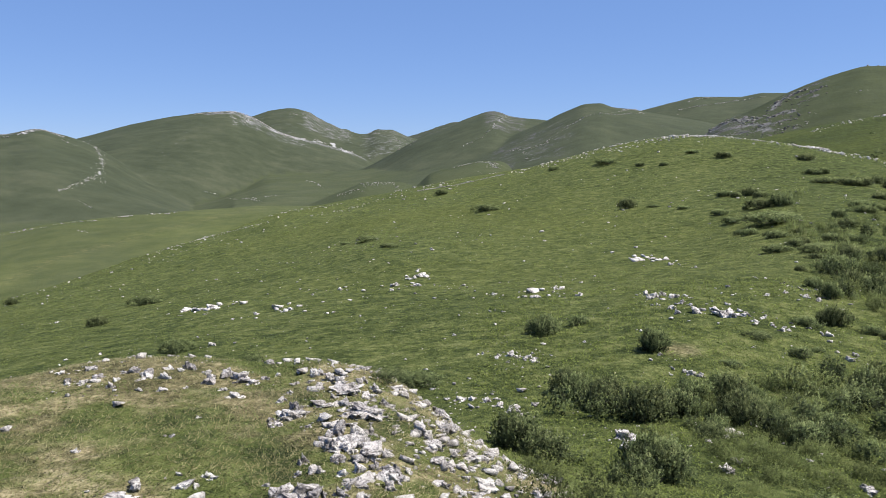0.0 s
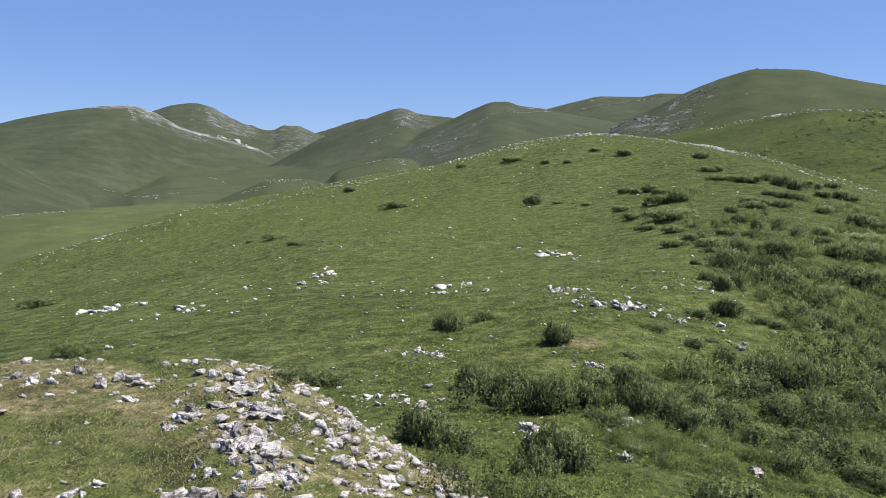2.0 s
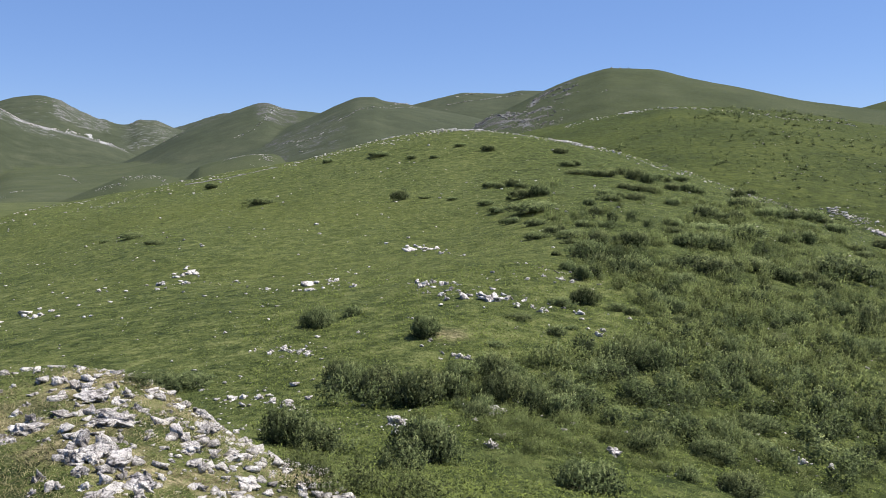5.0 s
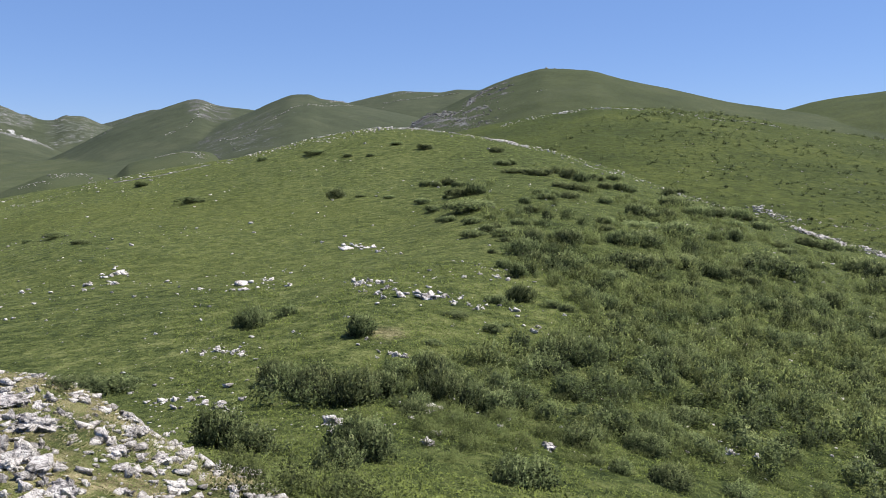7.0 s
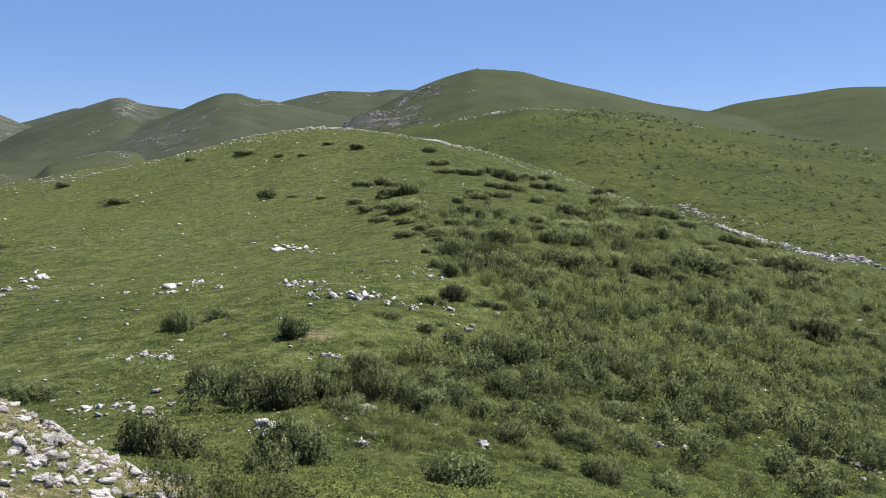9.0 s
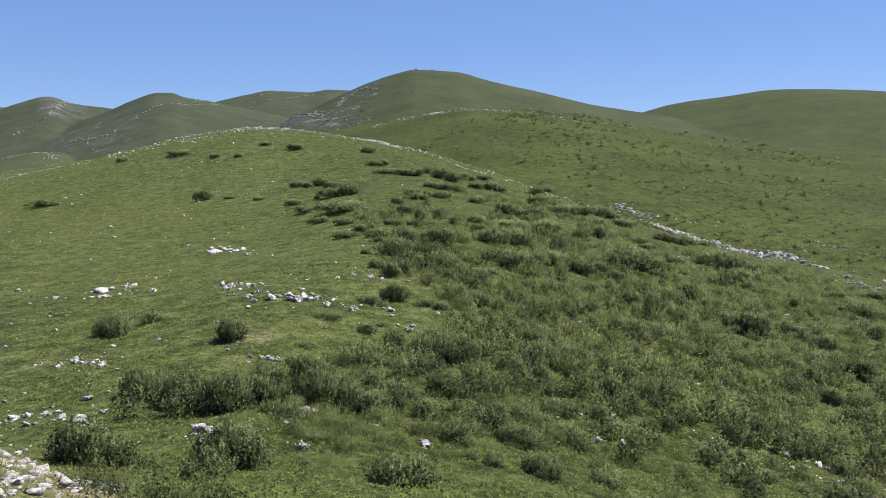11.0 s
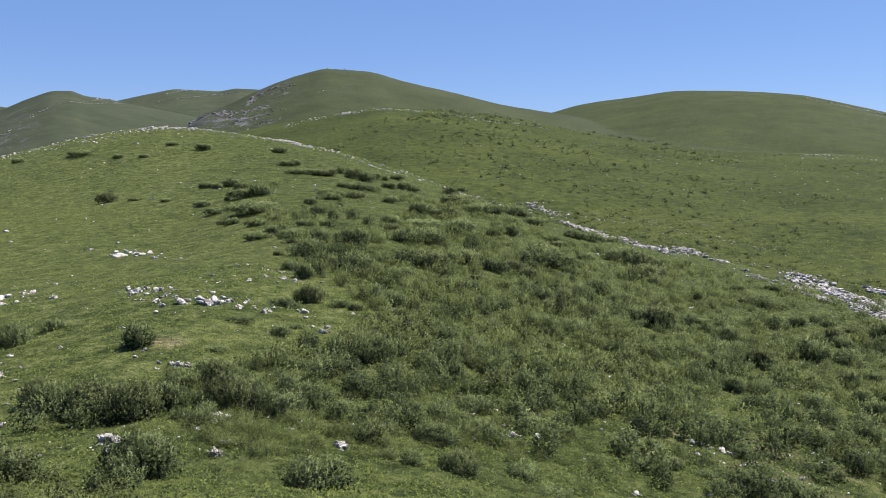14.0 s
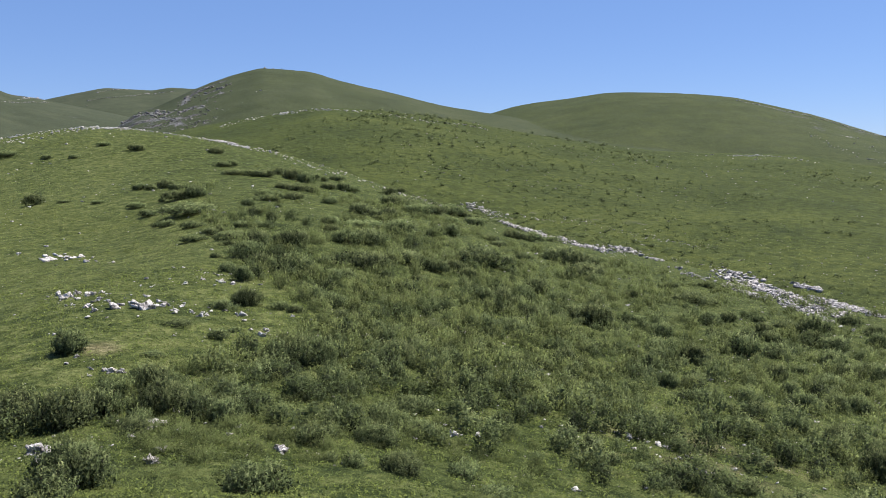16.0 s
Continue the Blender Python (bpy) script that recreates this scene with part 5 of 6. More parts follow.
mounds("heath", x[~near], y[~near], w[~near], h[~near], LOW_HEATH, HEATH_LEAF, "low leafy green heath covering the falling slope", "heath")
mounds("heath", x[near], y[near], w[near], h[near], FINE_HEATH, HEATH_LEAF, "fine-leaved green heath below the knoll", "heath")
# fresh green herbs in the damp hollow
x, y = in_sector(42000, rng, 4.5, 24, 0, 2, 70)
keep = (rough(x, y, 1.6, 65, 3) > -0.2) & (dry_cover(x, y) < 0.5)
x, y = x[keep], y[keep]
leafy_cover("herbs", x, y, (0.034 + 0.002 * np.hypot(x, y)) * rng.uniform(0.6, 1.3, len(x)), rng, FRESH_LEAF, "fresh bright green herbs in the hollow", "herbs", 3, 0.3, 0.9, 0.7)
# small dark cushions dotted over the hump
x, y = in_sector(24000, rng, 12, 115, 0)
keep = (heath_cover(x, y) < 0.4) & (np.hypot(x, y) < 1.02 * crest_reach(np.degrees(np.arctan2(x, y)))) & (rough(x, y, 9, 67, 2) > -0.05)
cx, cy = x[keep][:7000], y[keep][:7000]
away = np.hypot(cx, cy)
w = (0.05 + 0.0034 * away) * (0.45 + 1.3 * rng.uniform(0, 1, len(cx)) ** 4)
mounds("cushion_plants", cx, cy, 1.3 * w, 0.16 * w, SMALL_CUSHIONS, SHRUB_LEAF, "small dark cushions dotted over short turf", "heath", 0.65)

# stones strewn over the pasture
x, y = in_sector(7500, rng, 9, 115, 0)
bearing = np.degrees(np.arctan2(x, y))
keep = (np.hypot(x, y) < crest_reach(bearing)) & (rough(x, y, 8, 71, 3) > rng.uniform(-0.5, 0.5, len(x)))
x, y = x[keep], y[keep]
away = np.hypot(x, y)
scattered_stones("strewn_stones", x, y, (0.022 + 0.0013 * away) * (0.4 + 2.4 * rng.uniform(0, 1, len(x)) ** 6), rng, "small pale stones strewn over short turf", 1, ROCK)
# broken pieces lying about the boulders
about = np.array([(px, py, pw) for px, py, pw in BEDDED if 10 < math.hypot(px, py) < 45])
about = np.repeat(about, 5, 0)
aside = rng.normal(0, 1, (len(about), 2)) * (0.10 + 0.9 * about[:, 2:])
x, y = about[:, 0] + aside[:, 0], about[:, 1] + 1.8 * aside[:, 1]
scattered_stones("boulder_rubble", x, y, about[:, 2] * (0.12 + 0.55 * rng.uniform(0, 1, len(x)) ** 3), rng, "broken white limestone pieces lying round the boulders", 1, ROCK)
# gravel between the blocks of the knoll
x, y = in_sector(6500, rng, 3.2, 8.2, 1, -30, 16)
keep = (dry_cover(x, y) > 0.5) & (rough(x, y, 1.3, 73, 2) + step(-14, -3, np.degrees(np.arctan2(x, y))) * 0.7 > rng.uniform(0.05, 1.15, len(x)))
x, y = x[keep], y[keep]
scattered_stones("knoll_gravel", x, y, 0.03 * (0.5 + 3.0 * rng.uniform(0, 1, len(x)) ** 4), rng, "pale limestone rubble between knoll blocks")
# small stones along the brow of the hump
b = rng.uniform(-30, 52, 1500)
r = crest_reach(b) * (0.992 - np.abs(rng.normal(0, 1, len(b))) * (0.06 + 0.03 * (1 - step(0, 8, b))))
thick = 0.1 + 0.6 * step(2, 9, b) - 0.15 * step(19, 22, b) + 0.1 * step(24, 28, b) - 0.15 * step(35, 40, b)
keep = 1.3 * rough(b, 0 * b, 2.2, 75, 4) + thick > rng.uniform(0, 1.0, len(b))
b, r = b[keep], r[keep]
size = 0.0030 * r * rng.uniform(0, 1, len(r)) ** 4 + 0.0010 * r
scattered_stones("crest_stones", np.sin(np.radians(b)) * r, np.cos(np.radians(b)) * r, size, rng, "small pale stones dotted along the crest", 1, ROCK)
x, y = in_sector(1800, rng, 70, 250, 0, 36, 70)
keep = rough(x, y, 25, 79, 3) > rng.uniform(-0.3, 0.6, len(x))
x, y = x[keep], y[keep]
scattered_stones("hillside_stones", x, y, 0.0016 * np.hypot(x, y) * rng.uniform(0.3, 1.6, len(x)), rng, "small pale stones strewn over the opposite hillside", 1, SCREE)
# low bushes on the opposite hillside
x, y = in_sector(9000, rng, 66, 250, 0, 22, 70)
keep = rough(x, y, 30, 81, 3) > rng.uniform(-0.2, 0.4, len(x)) + 0.5 * (1 - step(30, 40, np.degrees(np.arctan2(x, y))))
x, y = x[keep][:4200], y[keep][:4200]
w = np.hypot(x, y) * (0.0040 + 0.0075 * rng.uniform(0, 1, len(x)) ** 5)
mounds("hillside_bushes", x, y, w, 0.36 * w, FAR_BUSHES, SHRUB_LEAF, "scattered dark low bushes on the opposite hillside", "bushes", 0.6)

# dark low herbs in patches on the knoll
x, y = in_sector(14000, rng, 3.2, 8.5, 1, -31, 14)
keep = (dry_cover(x, y) > 0.4) & (rough(x, y, 0.9, 91, 3) > 0.18 + 0.2 * rng.uniform(-1, 1, len(x)))
x, y = x[keep], y[keep]
leafy_cover("knoll_herbs", x, y, 0.03 * rng.uniform(0.6, 1.4, len(x)), rng, HEATH_LEAF, "dark low herbs in patches on the knoll", "herbs", 4, 0.3, 0.6)

# grass: short turf near at hand, coarser tufts further off
x, y = in_sector(80000, rng, 3.2, 9, 1, -31, 26)
keep = dry_cover(x, y) > 0.3
gx, gy = x[keep], y[keep]
patch = rough(gx, gy, 1.1, 83, 3)
dry_here = patch + 0.25 * rng.uniform(-1, 1, len(gx)) > -0.08
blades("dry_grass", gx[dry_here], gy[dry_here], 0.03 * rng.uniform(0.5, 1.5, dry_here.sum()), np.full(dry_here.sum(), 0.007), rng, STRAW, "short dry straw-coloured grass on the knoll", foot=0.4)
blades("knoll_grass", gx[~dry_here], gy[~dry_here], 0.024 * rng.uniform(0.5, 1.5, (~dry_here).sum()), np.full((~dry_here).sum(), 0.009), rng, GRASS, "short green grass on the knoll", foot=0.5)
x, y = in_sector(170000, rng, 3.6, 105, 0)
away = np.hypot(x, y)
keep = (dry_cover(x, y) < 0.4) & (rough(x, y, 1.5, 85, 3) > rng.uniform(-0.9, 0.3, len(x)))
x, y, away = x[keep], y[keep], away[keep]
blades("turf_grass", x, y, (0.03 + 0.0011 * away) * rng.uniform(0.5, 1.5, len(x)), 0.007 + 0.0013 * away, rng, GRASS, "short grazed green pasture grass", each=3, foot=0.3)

# cairns on the summit
for bearing, wide, tall in ((27.05, 2.0, 0.9), (27.65, 1.8, 0.7), (28.2, 0.8, 2.2)):
    b = radians(bearing)
    cairn = rock(592 * math.sin(b), 592 * math.cos(b), wide, tall, label="small stone cairn on the grassy summit", group="summit cairns", sunk=0.1)
    cairn.material_slots[0].link = "OBJECT"
    cairn.material_slots[0].material = CRAG


# ---- stony scars and far crags: each a drift of loose stones from one place to the next ----
def drift(x0, y0, x1, y1, broad, count, size):
    """Stones scattered about the line from one place to the other."""
    u = rng.uniform(0, 1, count)
    return np.stack([x0 + u * (x1 - x0) + rng.normal(0, broad, count), y0 + u * (y1 - y0) + rng.normal(0, broad, count), size * (0.35 + 1.2 * rng.uniform(0, 1, count) ** 2.5)])


def stony(name, label, material, *drifts):
    x, y, size = np.concatenate([drift(*d) for d in drifts], 1)
    return scattered_stones(name, x, y, size, rng, label, 1, material)


stony("limestone_ridge", "pale limestone ridge running down the distant hill", SCREE,
      (-336.9, 1122.8, -303.6, 1127.5, 2.83, 76, 2.26),
      (-303.6, 1127.5, -279.4, 1154.7, 2.85, 68, 2.28),
      (-279.4, 1154.7, -254.5, 1131.0, 2.84, 47, 2.27),
      (-254.5, 1131.0, -239.0, 1130.2, 2.80, 38, 2.24),
      (-239.0, 1130.2, -218.8, 1124.6, 2.78, 48, 2.23),
      (-218.8, 1124.6, -198.1, 1137.6, 2.78, 52, 2.23),
      (-198.1, 1137.6, -210.0, 1367.0, 3.07, 51, 2.46),
      (-210.0, 1367.0, -187.7, 1410.9, 3.39, 52, 2.72),
      (-187.7, 1410.9, -136.8, 1145.1, 3.12, 39, 2.49),
      (-136.8, 1145.1, -130.7, 1321.7, 3.00, 52, 2.40),
      (-281.3, 1100.5, -258.6, 1026.9, 3.79, 11, 1.90),
      (-274.9, 1136.3, -248.2, 1060.3, 3.12, 12, 1.95))
stony("crest_rocks", "pale limestone knuckles on the distant crest", SCREE,
      (-358.3, 673.8, -349.5, 690.5, 1.59, 28, 1.49),
      (-349.5, 690.5, -358.9, 739.4, 1.65, 22, 1.54),
      (-358.9, 739.4, -340.8, 727.2, 1.68, 19, 1.57),
      (-340.8, 727.2, -322.6, 706.7, 1.64, 15, 1.53),
      (-321.0, 692.7, -307.1, 686.7, 1.05, 15, 1.31))
stony("limestone_scar", "pale limestone scar down the distant hillside", SCREE,
      (-450.9, 1037.4, -317.1, 752.7, 3.37, 25, 1.48),
      (-317.1, 752.7, -288.0, 694.0, 2.71, 22, 1.19),
      (-288.0, 694.0, -258.5, 622.2, 2.46, 22, 1.08),
      (-258.5, 622.2, -240.8, 571.5, 2.24, 16, 0.98),
      (-240.8, 571.5, -235.9, 548.9, 2.10, 14, 0.93),
      (-237.8, 557.9, -231.1, 520.9, 1.02, 29, 0.89),
      (-231.1, 520.9, -228.1, 502.2, 0.97, 18, 0.85),
      (-228.1, 502.2, -229.5, 490.1, 0.94, 22, 0.83),
      (-224.8, 518.6, -234.3, 587.4, 2.48, 12, 0.91))
stony("stony_marks", "pale stony marks along the valley floor", SCREE,
      (-212.3, 476.0, -199.6, 464.3, 0.43, 19, 0.78),
      (-216.2, 742.9, -205.1, 754.5, 0.43, 25, 1.08),
      (-136.2, 565.5, -107.8, 481.7, 0.93, 38, 0.89),
      (-183.1, 690.8, -133.0, 552.1, 0.35, 21, 0.89),
      (-113.1, 522.1, -108.5, 534.9, 0.30, 12, 0.75),
      (-126.0, 749.8, -109.8, 711.6, 0.41, 22, 1.18),
      (-109.8, 711.6, -91.6, 635.8, 0.38, 19, 1.08))
stony("peak_crags", "grey crags on the distant rocky peak", CRAG,
      (-281.2, 1558.4, -249.4, 1627.7, 5.58, 24, 3.35),
      (-249.4, 1627.7, -232.1, 1748.0, 5.89, 18, 3.54),
      (-232.1, 1748.0, -193.8, 1746.8, 6.08, 20, 3.65),
      (-153.7, 1739.6, -93.9, 1631.2, 4.67, 31, 3.50),
      (-93.9, 1631.2, -32.6, 969.1, 3.60, 25, 2.70),
      (-97.8, 1517.4, -38.8, 912.0, 5.05, 21, 2.52))
stony("stony_streaks", "stony streaks down the distant pointed hill", SCREE,
      (82.2, 1036.2, 64.0, 926.1, 1.70, 8, 1.63),
      (64.0, 926.1, 48.5, 843.7, 1.53, 13, 1.47),
      (48.5, 843.7, 35.9, 793.6, 1.42, 14, 1.36),
      (33.6, 803.3, 21.4, 780.5, 1.64, 14, 1.31))
stony("stony_band", "pale stony band below the distant knob", SCREE,
      (100.5, 680.0, 110.7, 685.8, 0.57, 16, 1.15),
      (110.7, 685.8, 126.9, 711.6, 0.59, 21, 1.18),
      (126.9, 711.6, 162.5, 752.6, 0.62, 41, 1.24),
      (162.5, 752.6, 202.0, 818.7, 0.67, 33, 1.34),
      (174.9, 802.7, 200.7, 859.3, 1.18, 27, 1.77),
      (134.2, 711.6, 314.2, 1105.0, 0.52, 56, 1.29),
      (55.9, 672.7, 71.6, 628.7, 2.26, 27, 1.17),
      (71.6, 628.7, 86.1, 647.3, 2.22, 19, 1.16),
      (61.1, 630.9, 62.1, 561.2, 1.66, 15, 1.08),
      (91.0, 660.7, 100.3, 671.8, 1.40, 9, 1.02),
      (323.1, 1136.8, 352.7, 1132.8, 1.23, 24, 1.96),
      (352.7, 1132.8, 413.8, 1175.1, 1.26, 36, 2.02),
      (413.8, 1175.1, 448.5, 1161.6, 1.29, 30, 2.07),
      (353.6, 1193.9, 407.3, 1228.5, 1.32, 36, 2.28))
stony("limestone_bluff", "pale limestone bluff above the valley", SCREE,
      (3.5, 314.0, 14.4, 316.7, 0.17, 56, 0.55),
      (14.4, 316.7, 19.9, 315.4, 0.18, 28, 0.55),
      (18.3, 310.4, 18.6, 294.5, 1.05, 48, 0.67),
      (18.6, 294.5, 6.9, 104.4, 0.69, 37, 0.44),
      (13.2, 290.9, 6.8, 102.8, 0.41, 46, 0.35))
stony("stony_rise", "low stony rise in the valley", SCREE,
      (-30.3, 301.1, -20.3, 307.3, 0.30, 27, 0.51),
      (-20.3, 307.3, -16.6, 297.5, 0.30, 8, 0.50),
      (-29.3, 295.1, -19.5, 301.1, 0.30, 19, 0.47),
      (-19.5, 301.1, -16.1, 295.1, 0.30, 6, 0.47),
      (-28.4, 290.4, -18.9, 297.5, 0.29, 13, 0.42),
      (-18.9, 297.5, -15.5, 292.7, 0.29, 4, 0.42),
      (-27.8, 288.0, -18.3, 295.1, 0.29, 7, 0.39),
      (-18.3, 295.1, -15.1, 291.5, 0.29, 4, 0.39),
      (-17.2, 297.5, -3.4, 105.9, 0.44, 68, 0.42),
      (-16.7, 295.1, -3.2, 103.8, 0.43, 48, 0.39),
      (-16.1, 292.7, -2.9, 100.6, 0.42, 32, 0.35),
      (-15.6, 290.3, -2.7, 98.2, 0.42, 19, 0.32),
      (-37.8, 291.2, -28.8, 285.7, 0.36, 20, 0.52),
      (-36.8, 286.6, -28.1, 283.4, 0.36, 14, 0.49),
      (-36.0, 283.1, -27.4, 280.0, 0.35, 9, 0.43),
      (-35.1, 279.7, -26.8, 277.7, 0.35, 5, 0.40))
stony("edge_stones", "pale stones on the falling edge of the hump", SCREE,
      (-3.0, 98.6, 0.4, 97.4, 0.11, 86, 0.22),
      (0.4, 97.4, 3.8, 97.9, 0.11, 86, 0.22),
      (3.8, 97.9, 7.3, 99.9, 0.11, 87, 0.22),
      (-13.6, 87.9, -6.3, 97.7, 0.84, 107, 0.15),
      (-21.9, 100.6, -12.8, 100.4, 0.64, 92, 0.17),
      (-28.7, 85.4, -25.1, 89.8, 0.63, 64, 0.16),
      (-25.1, 89.8, -19.5, 89.6, 0.64, 68, 0.17),
      (-35.5, 66.5, -60.0, 131.7, 0.38, 48, 0.17),
      (-60.0, 131.7, -28.7, 85.4, 0.41, 70, 0.18))
stony("crest_slabs", "broken white limestone slabs along the crest", ROCK,
      (8.4, 102.8, 10.7, 101.2, 0.10, 8, 0.25),
      (8.4, 100.8, 10.7, 99.6, 0.10, 6, 0.24),
      (8.3, 98.0, 10.6, 97.2, 0.10, 4, 0.21),
      (8.2, 95.3, 10.4, 94.5, 0.09, 4, 0.19),
      (11.6, 102.5, 15.6, 101.3, 0.14, 19, 0.27),
      (15.6, 101.3, 17.5, 98.2, 0.13, 11, 0.27),
      (11.6, 101.2, 15.2, 98.1, 0.13, 13, 0.25),
      (15.2, 98.1, 17.3, 96.6, 0.13, 8, 0.25),
      (11.5, 99.2, 15.1, 96.2, 0.13, 9, 0.22),
      (15.1, 96.2, 17.2, 95.1, 0.13, 5, 0.22),
      (11.3, 96.5, 15.0, 95.0, 0.13, 5, 0.20),
      (15.0, 95.0, 17.1, 93.9, 0.13, 4, 0.20),
      (18.5, 95.5, 21.7, 91.8, 0.14, 17, 0.26),
      (18.3, 94.0, 21.5, 90.7, 0.14, 12, 0.25),
      (18.0, 91.7, 21.4, 89.6, 0.14, 8, 0.22),
      (17.9, 90.3, 21.4, 88.9, 0.14, 4, 0.20),
      (22.7, 93.3, 24.8, 91.9, 0.10, 13, 0.26),
      (22.3, 91.5, 24.6, 90.8, 0.09, 9, 0.25),
      (22.3, 90.8, 24.6, 90.1, 0.09, 6, 0.22),
      (22.1, 89.7, 24.5, 89.3, 0.09, 4, 0.20),
      (25.3, 94.1, 28.6, 97.2, 0.16, 36, 0.32),
      (28.6, 97.2, 30.2, 91.2, 0.16, 53, 0.31),
      (24.9, 92.3, 29.2, 98.8, 0.16, 25, 0.30),
      (29.2, 98.8, 30.2, 90.8, 0.16, 37, 0.30),
      (24.7, 91.2, 27.5, 92.7, 0.16, 17, 0.26),
      (27.5, 92.7, 30.3, 90.5, 0.16, 25, 0.26),
      (24.7, 90.4, 27.1, 90.8, 0.16, 10, 0.24),
      (27.1, 90.8, 29.8, 88.7, 0.16, 15, 0.24),
      (30.2, 91.2, 33.8, 88.3, 0.14, 17, 0.24),
      (30.2, 90.8, 34.4, 89.3, 0.14, 12, 0.23),
      (30.3, 90.5, 34.3, 89.0, 0.14, 8, 0.20),
      (29.8, 88.7, 34.2, 88.3, 0.14, 4, 0.19),
      (33.7, 87.9, 37.0, 86.8, 0.16, 17, 0.23),
      (32.8, 85.4, 37.1, 86.8, 0.15, 12, 0.21),
      (32.4, 84.0, 36.4, 84.6, 0.15, 8, 0.19),
      (32.1, 82.9, 34.8, 80.6, 0.15, 4, 0.17),
      (37.0, 86.8, 38.3, 83.3, 0.14, 39, 0.31),
      (38.3, 83.3, 37.8, 77.9, 0.13, 30, 0.30),
      (37.1, 86.8, 37.6, 81.5, 0.14, 28, 0.29),
      (37.6, 81.5, 37.6, 77.2, 0.13, 21, 0.28),
      (36.4, 84.6, 37.1, 80.2, 0.13, 18, 0.25),
      (37.1, 80.2, 37.3, 76.2, 0.13, 14, 0.24),
      (34.8, 80.6, 36.5, 78.5, 0.13, 11, 0.23),
      (36.5, 78.5, 37.1, 75.6, 0.13, 8, 0.23),
      (38.2, 77.7, 40.9, 72.4, 0.14, 18, 0.22),
      (40.9, 72.4, 40.7, 69.2, 0.14, 6, 0.21),
      (38.0, 77.0, 40.8, 72.0, 0.14, 13, 0.21),
      (40.8, 72.0, 40.5, 68.6, 0.13, 4, 0.20),
      (37.6, 76.0, 40.7, 71.7, 0.14, 8, 0.19),
      (40.7, 71.7, 40.4, 68.3, 0.13, 4, 0.18),
      (37.4, 75.3, 40.5, 71.0, 0.14, 5, 0.17),
      (40.5, 71.0, 40.3, 67.9, 0.13, 4, 0.17),
      (40.7, 69.2, 47.7, 70.6, 0.17, 15, 0.21),
      (47.7, 70.6, 46.4, 62.2, 0.17, 12, 0.20),
      (40.5, 68.6, 47.6, 70.2, 0.17, 11, 0.19),
      (47.6, 70.2, 45.8, 61.1, 0.17, 8, 0.19),
      (40.4, 68.3, 47.5, 69.9, 0.17, 7, 0.17),
      (47.5, 69.9, 45.5, 60.6, 0.17, 5, 0.17),
      (40.3, 67.9, 47.4, 69.5, 0.17, 4, 0.16),
      (47.4, 69.5, 45.4, 60.3, 0.17, 4, 0.16))
